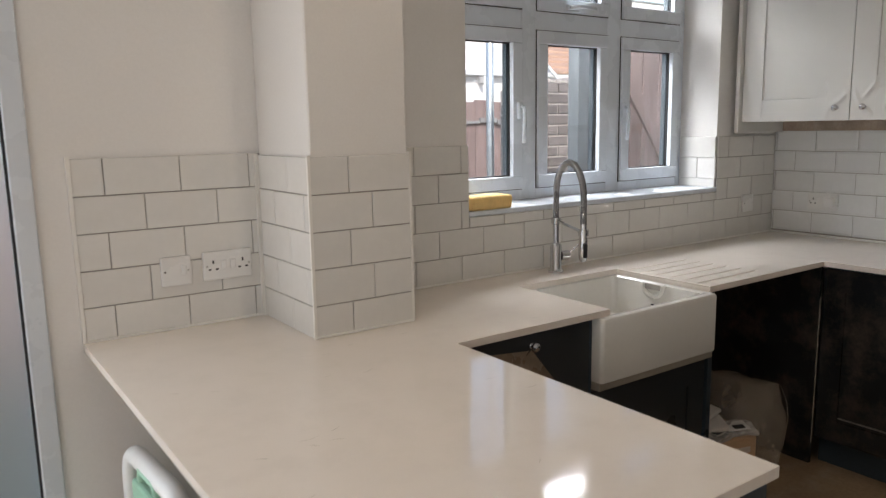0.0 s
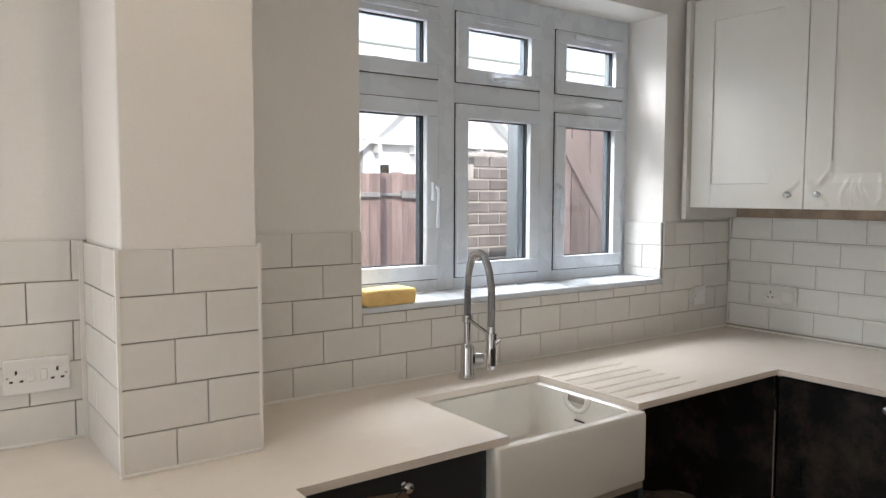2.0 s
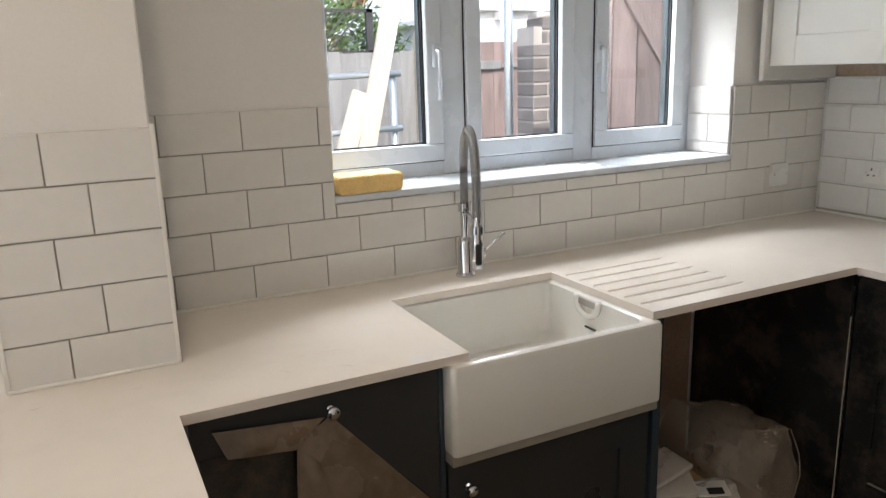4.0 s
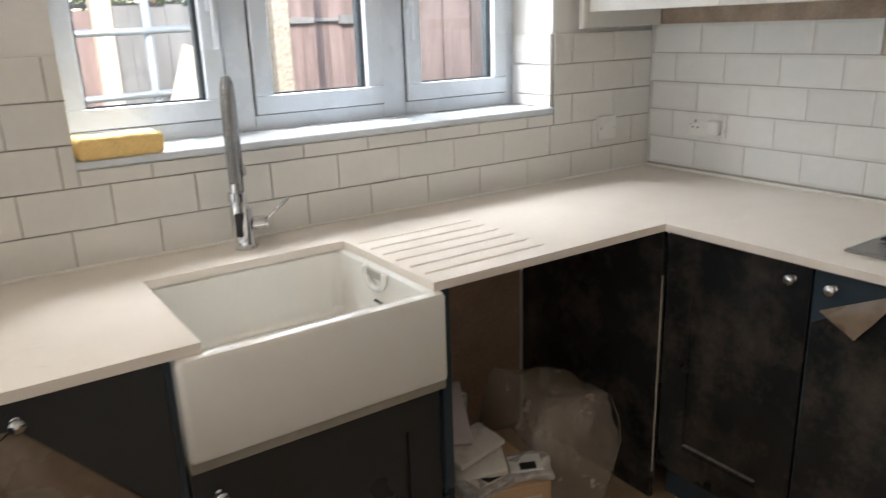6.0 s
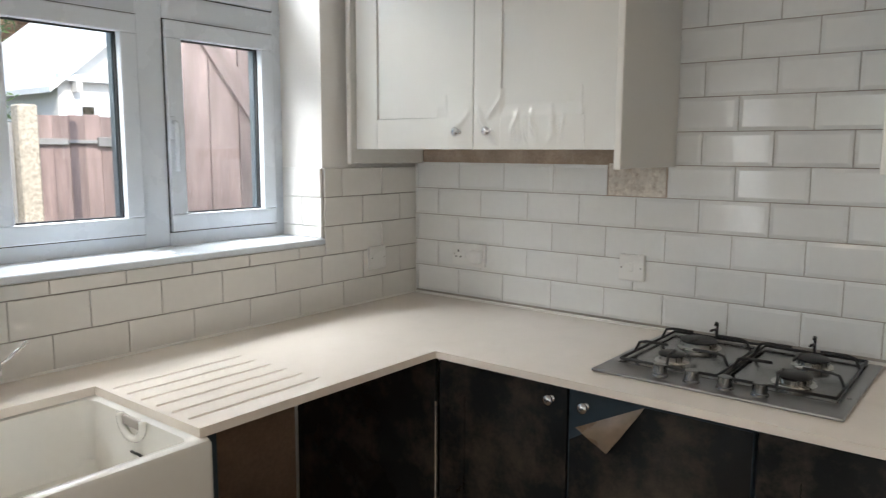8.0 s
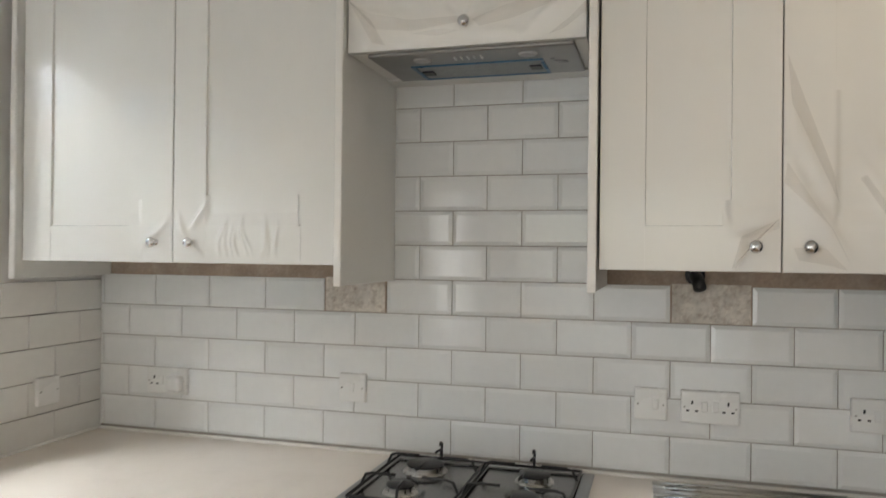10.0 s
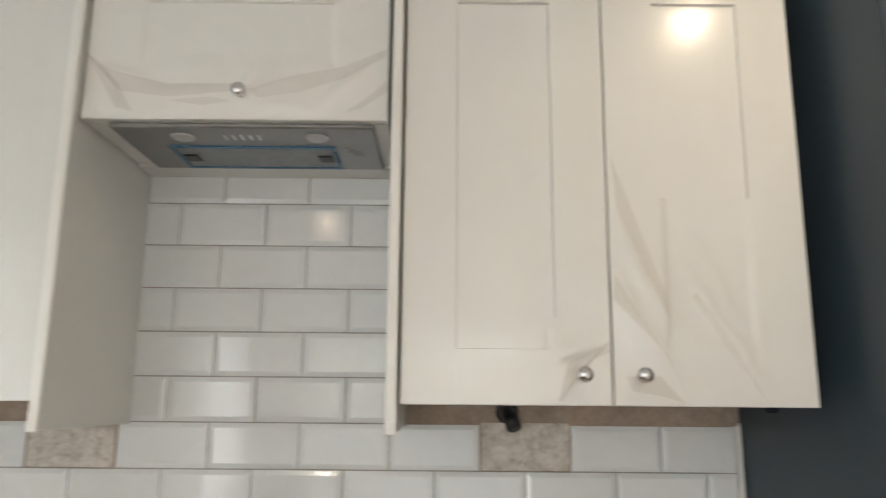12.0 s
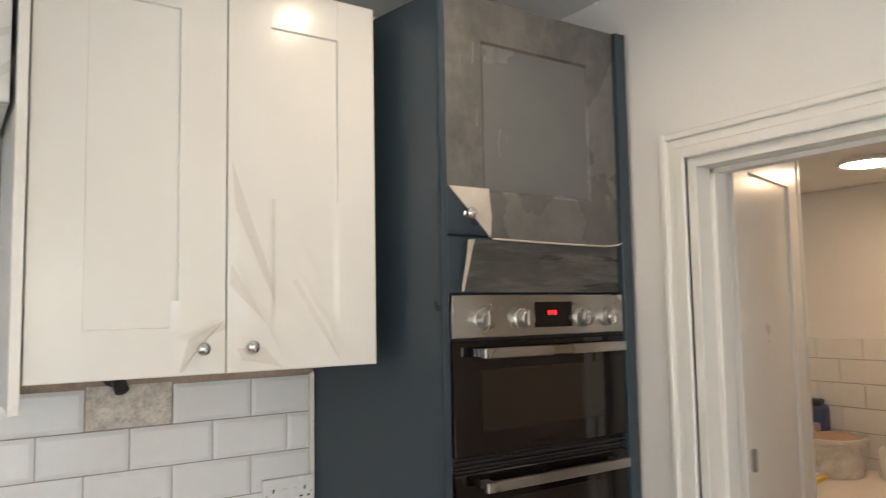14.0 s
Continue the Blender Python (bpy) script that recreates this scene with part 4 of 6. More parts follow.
part("film_panel", box(0.1185, W - 0.1065, fy + 0.0045, fy + 0.0055, 1.8915, TZ - 0.1115), GREY_SMOOTH, d, "smooth grey film over the middle of the door")
rng = random.Random(8)
for i in range(9):
    x, z = rng.choice((rng.uniform(0.01, 0.10), rng.uniform(0.13, 0.20), rng.uniform(W - 0.12, W - 0.01))), rng.uniform(1.92, 2.33)
    ln = rng.uniform(0.02, 0.09)
    yy = fy - 0.0006 if x < 0.11 or x > W - 0.10 else fy + 0.0040
    part("scuff", add_tube(bmesh.new(), [(x, yy, z), (x + rng.uniform(-0.006, 0.006), yy, z + ln * 0.5), (x + rng.uniform(-0.004, 0.004), yy, z + ln)], rng.uniform(0.0005, 0.0012), 5), DUST_HIGHLIGHT, d, "pale dusty scuff")
flap("peeled_film", ((0.006, fy - 0.002, 1.894), (0.112, fy - 0.02, 1.890), (0.125, fy - 0.012, 1.82), (0.128, fy - 0.003, 1.774)), d, FLAP_PALE, "peeled pale film corner", 0.008, 5)
part("curled_edge", add_tube(bmesh.new(), [(0.135, fy - 0.003, 1.771), (0.30, fy - 0.003, 1.767), (0.46, fy - 0.004, 1.765), (W - 0.05, fy - 0.006, 1.765), (W - 0.01, fy - 0.010, 1.770), (W + 0.012, fy - 0.012, 1.780)], 0.0024, 6), FLAP_PALE, d, "curled pale film edge", smooth=True)
p2 = slab(tower, 0.002, W - 0.002, 1.638, 1.772, 0.02, NAVY, name="filler_panel")
bm = bmesh.new()
vs = [bm.verts.new(p) for p in ((0.042, fy, 1.642), (W - 0.004, fy, 1.640), (W - 0.004, fy, 1.766), (0.075, fy, 1.768))]
bm.faces.new(vs)
bm.normal_update()
bmesh.ops.solidify(bm, geom=bm.faces[:], thickness=0.0008)
part("protective_film", bm, GREY_BAND, p2, "dusty grey protective film")
flap("peeled_film", ((0.052, fy - 0.012, 1.765), (0.080, fy - 0.001, 1.768), (0.044, fy - 0.001, 1.642), (0.032, fy - 0.012, 1.642)), p2, FLAP_PALE, "peeled pale film edge", 0.004, 5)
shaker(tower, 0.002, W - 0.002, 0.13, 0.725, 0.02, NAVY, 0.10, (0.058, 0.68))

filler = thing("tower_filler", "navy filler panel between tiles and oven housing", "panel")
bm = bmesh.new()
lo = [bm.verts.new((x, y, 0.902)) for x, y in ((6.697, 0.9935), (XE - 0.002, 1.0705), (XE - 0.002, 0.9935))]
hi = [bm.verts.new((v.co.x, v.co.y, TZ - 0.004)) for v in lo]
bm.faces.new(lo)
bm.faces.new(hi)
for k in range(3):
    bm.faces.new((lo[k], lo[(k + 1) % 3], hi[(k + 1) % 3], hi[k]))
bmesh.ops.recalc_face_normals(bm, faces=bm.faces)
part("board", bm, NAVY, filler)
part("scribe_strip", box(XE - 0.014, XE - 0.003, 1.0706, 1.0735, 0.902, 1.432), GLOSS_PAINT, filler, "thin white scribe strip")
oven = thing("double_oven", "built-in stainless steel and black glass double oven", "oven", pose(TX, TY1, 0, 0, 0, -90))
part("chassis", box(0.008, W - 0.008, 0.016, 0.50, 0.735, 1.632), BLACK_IRON, oven)
part("control_panel", box(0.004, W - 0.004, -0.012, 0.016, 1.531, 1.633, 0.002), STEEL, oven, "brushed steel control panel")
for kx in (0.090, 0.213, 0.418, 0.512):
    bm = add_lathe(bmesh.new(), ((0.0, 0), (0.027, 0), (0.027, 0.004), (0.023, 0.006), (0.021, 0.028), (0.018, 0.031), (0.0, 0.031)), (kx, -0.012, 1.574), 'Y', 24)
    add_box(bm, kx - 0.003, kx + 0.003, -0.046, -0.040, 1.559, 1.596)
    part("control_knob", bm, STEEL, oven, "round steel control knob", smooth=True)
disp = part("display", box(0.255, 0.385, -0.0135, -0.011, 1.551, 1.615, 0.001), BLACK_GLASS, oven, "black clock display")
for i, (x0, x1) in enumerate(((0.300, 0.3025), (0.308, 0.3105), (0.316, 0.3185), (0.323, 0.3275))):
    part("digit", box(x0, x1, -0.0145, -0.0136, 1.582, 1.594), glow("red_digits", (0.30, 0.008, 0.012), 1.0) if i == 0 else bpy.data.materials["red_digits"], disp, "glowing red clock digit")
for z0, z1, hz in ((1.256, 1.523, 1.496), (0.745, 1.218, 1.192)):
    dr = part("oven_door", box(0.004, W - 0.004, -0.012, 0.014, z0, z1, 0.003), BLACK_GLASS, oven, "black glass oven door")
    part("door_window", box(0.085, W - 0.085, -0.0135, -0.0115, z0 + 0.055, z1 - 0.068, 0.001), OVEN_WINDOW, dr, "dark brown inner window")
    bm = box(0.060, W - 0.048, -0.062, -0.046, hz - 0.012, hz + 0.012, 0.003, 2)
    for x in (0.075, W - 0.085):
        add_box(bm, x, x + 0.02, -0.048, -0.010, hz - 0.009, hz + 0.009)
    part("door_handle", bm, STEEL, dr, "flat brushed steel bar handle")
bm = bmesh.new()
for z in (1.222, 1.231, 1.242, 1.525):
    add_box(bm, 0.006, W - 0.006, -0.008, 0.0, z, z + 0.004)
part("vent_trim", bm, BLACK_IRON, oven, "black vent trim")

# ---- gas hob ----
SMOKED = material("smoked_steel", (0.20, 0.20, 0.20), 0.2, metal=1.0, vary=0.1)
hob = thing("gas_hob", "stainless steel four-burner gas hob with black pan supports", "hob", pose(6.690, 2.445, 0.9005, 0, 0, -90))
bm = box(0, 0.59, 0, 0.51, 0.0, 0.008, 0.004, 2)
part("plate", bm, HOOD_STEEL, hob)
part("burner_tray", box(0.03, 0.56, 0.10, 0.49, 0.008, 0.0095, 0.001), SMOKED, hob, "polished dark burner tray")
for bx, by, r in ((0.14, 0.195, 0.034), (0.145, 0.385, 0.050), (0.445, 0.195, 0.040), (0.445, 0.385, 0.040)):
    b = part("burner", add_lathe(bmesh.new(), ((r + 0.012, 0.009), (r + 0.010, 0.012), (r, 0.014), (r, 0.024), (r * 0.6, 0.026), (0, 0.026)), (bx, by, 0), 'Z', 24), STEEL, hob, "steel burner body", smooth=True)
    part("burner_cap", add_lathe(bmesh.new(), ((0, 0.026), (r + 0.001, 0.026), (r + 0.002, 0.030), (r * 0.9, 0.034), (0, 0.035)), (bx, by, 0), 'Z', 24), BLACK_IRON, b, "black burner cap", smooth=True)
for gx0, gx1 in ((0.035, 0.288), (0.300, 0.555)):
    bm = bmesh.new()
    z = 0.018
    add_tube(bm, [(gx0, 0.105, z), (gx1, 0.105, z), (gx1, 0.485, z), (gx0, 0.485, z), (gx0, 0.105, z)], 0.0042, 6)
    cx = (gx0 + gx1) / 2
    for y in (0.195, 0.385):
        for s, e in ((gx0, cx - 0.035), (gx1, cx + 0.035)):
            add_tube(bm, [(s, y, z), (s + (0.012 if e > s else -0.012), y, 0.046), (s + (0.03 if e > s else -0.03), y, 0.05), (e, y, 0.05)], 0.004, 6)
    for y0, y1 in ((0.105, 0.155), (0.485, 0.43)):
        add_tube(bm, [(cx, y0, z), (cx, y0 + (0.008 if y1 > y0 else -0.008), 0.046), (cx, y1, 0.05)], 0.004, 6)
    add_tube(bm, [(cx, 0.255, 0.05), (cx, 0.325, 0.05)], 0.004, 6)
    add_tube(bm, [(cx, 0.485, z), (cx, 0.488, 0.062), (cx, 0.476, 0.066), (cx, 0.470, 0.058)], 0.004, 6)
    part("pan_support", bm, BLACK_IRON, hob, "black enamelled pan support", smooth=True)
for kx in (0.165, 0.245, 0.325, 0.405):
    bm = add_lathe(bmesh.new(), ((0.021, 0.008), (0.020, 0.012), (0.0175, 0.014), (0.0165, 0.036), (0.014, 0.038), (0, 0.038)), (kx, 0.052, 0), 'Z', 20)
    part("control_knob", bm, SMOKED, hob, "dark steel control knob", smooth=True)

# ---- slatted trivet rack on the worktop ----
rack = thing("slatted_rack", "folding steel slatted rack lying on the worktop", "rack", pose(7.165, 1.705, 0.9005, 0, 0, -88))
for i in range(9):
    part("bar", add_tube(bmesh.new(), [(0, -0.012 - i * 0.037, 0.012), (0.46, -0.012 - i * 0.037, 0.012)], 0.0055, 8), STEEL, rack, smooth=True)
for x in (0.05, 0.41):
    part("strap", box(x - 0.008, x + 0.008, -0.325, 0.005, 0.0, 0.007, 0.002), BLACK_IRON, rack, "black rubber strap")
    part("foot", box(x - 0.012, x + 0.012, -0.345, -0.322, 0.0, 0.022, 0.003), BLACK_IRON, rack, "black rubber foot")

# ---- doorway and utility room ----
door = tagged(new("door_1"), "white moulded door frame of an open doorway", "door", kind="structure")
YS0 = YS - 0.13


def architrave(y, s):
    """Moulded architrave on the wall face at y; s is the way it stands out."""
    bm = bmesh.new()
    w = 0.072
    for a, b, t in ((0.0, w, 0.014), (0.0, 0.030, 0.020), (w - 0.018, w, 0.024)):
        for x0, x1, z0, z1 in ((DX1 + a, DX1 + b, 0, DZ1 + b), (DX0 - b, DX0 - a, 0, DZ1 + b), (DX0 - a, DX1 + a, DZ1 + a, DZ1 + b)):
            ya, yb = sorted((y, y + s * t))
            add_box(bm, x0, x1, ya, yb, z0, z1, 0.003)
    return bm


part("architrave", architrave(YS, 1), GLOSS_PAINT, door, "white moulded architrave")
bm = bmesh.new()
add_box(bm, DX1 - 0.026, DX1, YS0, YS + 0.002, 0, DZ1, 0.001)
add_box(bm, DX0, DX0 + 0.026, YS0, YS + 0.002, 0, DZ1, 0.001)
add_box(bm, DX0 + 0.0265, DX1 - 0.0265, YS0, YS + 0.002, DZ1 - 0.026, DZ1, 0.001)
add_box(bm, DX1 - 0.040, DX1 - 0.026, YS0 + 0.04, YS0 + 0.075, 0, DZ1 - 0.026, 0.002)
add_box(bm, DX0 + 0.026, DX0 + 0.040, YS0 + 0.04, YS0 + 0.075, 0, DZ1 - 0.026, 0.002)
add_box(bm, DX0 + 0.026, DX1 - 0.026, YS0 + 0.04, YS0 + 0.075, DZ1 - 0.040, DZ1 - 0.026, 0.002)
part("door_lining", bm, GLOSS_PAINT, door, "white door lining with a stop")
cupboard = thing("tall_cupboard", "tall white panelled cupboard in the utility room", "cupboard", pose(DX1 + 0.005, YS0 - 0.012, 0, 0, 0, -75))
part("body", box(0.004, 0.60, 0.001, 0.22, 0.0, 2.09), GLOSS_PAINT, cupboard)
leaf = shaker(cupboard, 0.0, 0.612, 0.05, 2.09, 0.0, GLOSS_PAINT, 0.115, name="door", label="white panelled cupboard door", thick=0.036, recess=0.009)
part("mid_rail", box(0.117, 0.495, -0.0355, -0.026, 0.84, 0.955, 0.003), GLOSS_PAINT, leaf, "white middle rail")
part("edge_bead", box(0.592, 0.611, -0.041, -0.0355, 0.05, 2.088, 0.002), GLOSS_PAINT, leaf, "rounded white edge bead")
part("catch", box(0.030, 0.046, -0.050, -0.0355, 1.155, 1.215, 0.003), STEEL, leaf, "small steel catch")

structure("utility_ceiling", box(5.0, XE, -1.3, YS0, 2.10, 2.16), CEIL, "low ceiling of the utility room", "ceiling")
structure("utility_wall", box(4.95, 5.0, -1.3, YS0, 0.0, 2.5), PAINT, "cream side wall of the utility room", "wall")


# ---- lamps ----
def downlight(x, y, z, power, r=0.036, spread=165):
    f = thing("ceiling_downlight", "small round recessed warm white downlight, the middle one added as fill", "ceiling light", pose(x, y, z), "recessed downlights")
    part("trim", add_lathe(bmesh.new(), ((r, 0.0), (r + 0.002, -0.006), (r + 0.012, -0.004), (r + 0.013, 0.0))), GLOSS_PAINT, f, "white trim ring", smooth=True)
    part("lens", add_lathe(bmesh.new(), ((0.0, -0.001), (r, -0.001), (r, 0.0))), glow("downlight_lens", WARM, 9.0), f, "glowing warm lens")
    la = bpy.data.lights.new("downlight", 'AREA')
    la.shape, la.size, la.energy, la.color = 'DISK', 0.07, power, WARM
    la.spread = radians(spread)
    ob = new("downlight_lamp", la)
    ob.matrix_world = pose(x, y, z - 0.012)
    return f


# the middle entry is a fill lamp added in the same fitting
for x, y, watts in DOWNLIGHTS:
    downlight(x, y, ZC, watts)

# sky light that comes down through the kitchen window
la = bpy.data.lights.new("window_sky_light", 'AREA')
la.shape, la.size, la.size_y, la.energy, la.color = 'RECTANGLE', 1.9, 1.1, WINDOW_POWER, (0.88, 0.95, 1.0)
ob = new("window_sky_light", la)
ob.matrix_world = look((6.0, 4.36, 2.84), (6.0, 3.40, 1.95))

# added fill light from the west, set in an assumed, unseen door opening
la = bpy.data.lights.new("garden_doors_daylight", 'AREA')
la.shape, la.size, la.size_y, la.energy, la.color = 'RECTANGLE', 2.3, 2.05, WEST_FILL_POWER, (0.93, 0.97, 1.0)
ob = new("garden_doors_daylight", la)
ob.matrix_world = look((XW - 0.08, 1.95, 1.09), (XW + 1, 1.95, 1.09))
la = bpy.data.lights.new("north_door_daylight", 'AREA')
la.shape, la.size, la.size_y, la.energy, la.color = 'RECTANGLE', 1.15, 1.9, NORTH_POWER, (0.93, 0.97, 1.0)
ob = new("north_door_daylight", la)
ob.matrix_world = look((2.92, YN + 0.02, 1.02), (2.92, YN - 1, 1.02))

# unseen doors, added to close the opening of the west fill light
wd = tagged(new("door_3"), "unseen white glazed doors added in the west wall to carry the fill light", "door", kind="structure")
for ya, yb in ((0.75, 1.95), (1.95, 3.15)):
    bm = bmesh.new()
    for k in ((ya, ya + 0.08, 0, 2.15), (yb - 0.08, yb, 0, 2.15), (ya + 0.08, yb - 0.08, 0, 0.08), (ya + 0.08, yb - 0.08, 2.07, 2.15)):
        add_box(bm, XW - 0.17, XW - 0.11, k[0] + 0.0005, k[1] - 0.0005, k[2], k[3], 0.004)
    lf = part("door_leaf", bm, UPVC, wd)
    g = part("pane", box(XW - 0.145, XW - 0.139, ya + 0.08, yb - 0.08, 0.08, 2.07), GLASS, lf)
    g.visible_shadow = False

# glazed garden door in the north wall
pd = tagged(new("door_2"), "white plastic glazed garden door", "door", kind="structure")
bm = bmesh.new()
for k in ((PX1 - 0.052, PX1, 0, PZ1), (PX0, PX0 + 0.08, 0, PZ1)):
    add_box(bm, k[0], k[1], YN - 0.012, YN + 0.09, k[2], k[3], 0.004, 2)
add_box(bm, PX0 + 0.08, PX1 - 0.052, YN - 0.012, YN + 0.09, PZ1 - 0.08, PZ1, 0.004, 2)
part("door_frame", bm, UPVC, pd, "white plastic frame")
part("gasket", box(PX1 - 0.058, PX1 - 0.052, YN + 0.01, YN + 0.03, 0.05, PZ1 - 0.08), GASKET, pd, "black rubber seal")
g = part("pane", box(PX0 + 0.08, PX1 - 0.058, YN + 0.03, YN + 0.036, 0.02, PZ1 - 0.08), FROSTED, pd)
g.visible_shadow = False

# ---- utility room ----
TU = -1.30
part("grout", box(5.0, XE, TU, TU + 0.003, 0.9, 1.444), GROUT, wall_utility)
lay(wall_utility, pose(XE, TU + 0.001, 0, 0, 0, 180), XE - 5.0, 0.9, 1.446, 0.05, 0.001, TILE_FLAT, row_to=6, dz=-0.061)
uw = thing("utility_worktop", "white quartz worktop of the utility room", "worktop")
part("slab", box(5.02, 7.2, -1.29, -0.68, 0.879, 0.9, 0.002), QUARTZ, uw)
part("support", box(5.05, 7.19, -1.28, -0.72, 0.0, 0.879), NAVY, uw, "navy cabinet fronts")
ul = thing("utility_ceiling_light", "round flush white ceiling light, switched on", "ceiling light", pose(6.546, -0.733, 2.10))
part("rim", add_lathe(bmesh.new(), ((0.0, 0.0), (0.105, 0.0), (0.11, -0.012), (0.10, -0.018), (0.095, -0.016))), GLOSS_PAINT, ul, smooth=True)
part("diffuser", add_lathe(bmesh.new(), ((0.0, -0.024), (0.06, -0.022), (0.095, -0.016))), glow("lit_diffuser", (1.0, 0.86, 0.66), 5.0), ul, "glowing diffuser", smooth=True)
la = bpy.data.lights.new("utility_lamp", 'AREA')
la.shape, la.size, la.energy, la.color = 'DISK', 0.18, UTILITY_POWER, (1.0, 0.54, 0.25)
ob = new("utility_lamp", la)
ob.matrix_world = pose(6.546, -0.733, 2.07)
tub = thing("plaster_tub", "white plastic tub with a dirty rim on the utility worktop", "tub", pose(6.945, -1.10, 0.9))
tub.scale = (1.1, 1.1, 1.1)
part("tub", add_lathe(bmesh.new(), ((0.0, 0.0), (0.095, 0.0), (0.10, 0.004), (0.115, 0.125), (0.121, 0.127), (0.121, 0.14), (0.113, 0.142), (0.10, 0.03), (0, 0.03))), material("stained_white_tub", (0.62, 0.58, 0.52), 0.5, vary=0.15, scale=18, dirt_or_sheen=(0.30, 0.24, 0.19), dirt_or_sheen_amount=0.7), tub, smooth=True)
part("contents", add_lathe(bmesh.new(), ((0.0, 0.148), (0.05, 0.15), (0.09, 0.136), (0.108, 0.12))), BROWN_PLASTER, tub, "brown dried filler heap", smooth=True)
sp = thing("tool_bag", "dark blue and red plastic pack on the utility worktop", "pack", pose(7.10, -1.21, 0.9, 0, 0, 12))
part("pack", box(-0.075, 0.075, -0.05, 0.05, 0.0, 0.26, 0.02, 3), material("dark_blue_plastic", (0.03, 0.045, 0.12), 0.4, vary=0.2, scale=12), sp, smooth=True)
part("band", box(-0.06, 0.06, 0.049, 0.053, 0.10, 0.19, 0.003), material("pale_print", (0.45, 0.30, 0.30), 0.5, vary=0.3, scale=25), sp, "pale printed band")
part("cap", box(-0.06, 0.06, -0.035, 0.035, 0.255, 0.285, 0.012, 2), BLACK_IRON, sp, "black carrying handle")
bx = thing("tile_spacer_pack", "yellow and white paper pack on the utility worktop", "pack", pose(6.97, -0.93, 0.9, 0, 0, 10))
part("pack", box(-0.07, 0.07, -0.05, 0.05, 0.0, 0.016, 0.003), material("yellow_paper", (0.72, 0.50, 0.06), 0.5, vary=0.1), bx)
part("sheet", box(-0.05, 0.09, -0.06, 0.02, 0.0165, 0.019), SOCKET, bx, "white printed leaflet")
jar = thing("glass_jar", "pale translucent plastic jar on the utility worktop", "jar", pose(6.74, -1.19, 0.9))
part("jar", add_lathe(bmesh.new(), ((0, 0), (0.055, 0), (0.06, 0.01), (0.06, 0.11), (0.05, 0.125), (0.0, 0.125))), SOCKET, jar, smooth=True)


# ---- sockets and switches (built facing local -y) ----
def plate(name, label, w, m, pins=(), rockers=(), h=0.086, group="white sockets and switches"):
    t = thing(name, label, "socket" if pins else "switch", m, group)
    part("faceplate", box(-w / 2, w / 2, -0.012, 0.008, -h / 2, h / 2, 0.004, 2), SOCKET, t)
    for px in pins:
        bm = bmesh.new()
        for dx, dz, a, b in ((0, 0.012, 0.0025, 0.005), (-0.011, -0.010, 0.004, 0.0025), (0.011, -0.010, 0.004, 0.0025)):
            add_box(bm, px + dx - a, px + dx + a, -0.0128, -0.011, dz - b, dz + b)
        part("pin_slot", bm, DARK, t, "dark pin slots")
    for rx in rockers:
        part("rocker", box(rx - 0.008, rx + 0.008, -0.0165, -0.011, -0.012, 0.016, 0.002), SOCKET, t, "white rocker switch")
    for sx in (-w / 2 + 0.010, w / 2 - 0.010):
        part("screw", add_lathe(bmesh.new(), ((0, 0), (0.003, 0), (0.003, 0.0012), (0, 0.0015)), (sx, -0.0118, 0), 'Y', 8), STEEL, t, "small steel screw")
    return t


FX = XE - 0.022
FYN = YN - 0.012
s1 = plate("double_socket", "white double wall socket with one white plug in", 0.148, pose(FX, 3.236, 1.077, 0, 0, -90), (-0.045,), (-0.016, 0.016))
part("plug", box(0.022, 0.068, -0.045, -0.010, -0.030, 0.022, 0.010, 3), SOCKET, s1, "white moulded plug", smooth=True)
plate("fused_switch", "white fused switch on the tiles behind the hob", 0.086, pose(FX, 2.580, 1.094, 0, 0, -90), (), (0.0,))
plate("cooker_switch", "white switch plate beside the double socket", 0.086, pose(FX, 1.711, 1.104, 0, 0, -90), (), (0.012,))
plate("double_socket", "white double wall socket above the slatted rack", 0.148, pose(FX, 1.560, 1.104, 0, 0, -90), (-0.045, 0.045), (-0.014, 0.014))
plate("double_socket", "white double wall socket beside the oven tower", 0.148, pose(FX, 1.152, 1.108, 0, 0, -90), (-0.045, 0.045), (-0.014, 0.014))
plate("blank_switch", "white blank plate beside the window corner", 0.086, pose(7.005, FYN, 1.066), (), ())
plate("fused_switch", "white fused switch in the recess beside the pier", 0.086, pose(4.160, FYN, 1.073), (), (0.02,))
plate("double_socket", "white double wall socket in the recess beside the pier", 0.148, pose(4.312, FYN, 1.075), (-0.045, 0.045), (-0.014, 0.014))

# black cable end above the bare plaster
cable = thing("cable_end", "black rubber cable end poking from the plaster", "cable")
part("cable", add_tube(bmesh.new(), [(XE - 0.004, 1.60, 1.452), (XE - 0.03, 1.598, 1.45), (XE - 0.06, 1.594, 1.438), (XE - 0.075, 1.590, 1.42)], 0.017, 10), BLACK_IRON, cable, smooth=True)
part("grommet", add_lathe(bmesh.new(), ((0.008, 0.0), (0.026, 0.0), (0.026, 0.014), (0.02, 0.018), (0.008, 0.018)), (XE - 0.022, 1.60, 1.452), 'X', 14), GASKET, cable, "black grommet", smooth=True)

# ---- sponge ----
sponge = thing("sponge", "large yellow grouting sponge on the window sill", "sponge", pose(5.340, 3.556, WZ0 + 0.0005, 0, 0, 2))
bm = box(-0.10, 0.10, -0.055, 0.055, 0.0, 0.052, 0.012, 3)
bmesh.ops.subdivide_edges(bm, edges=bm.edges[:], cuts=2, use_grid_fill=True)
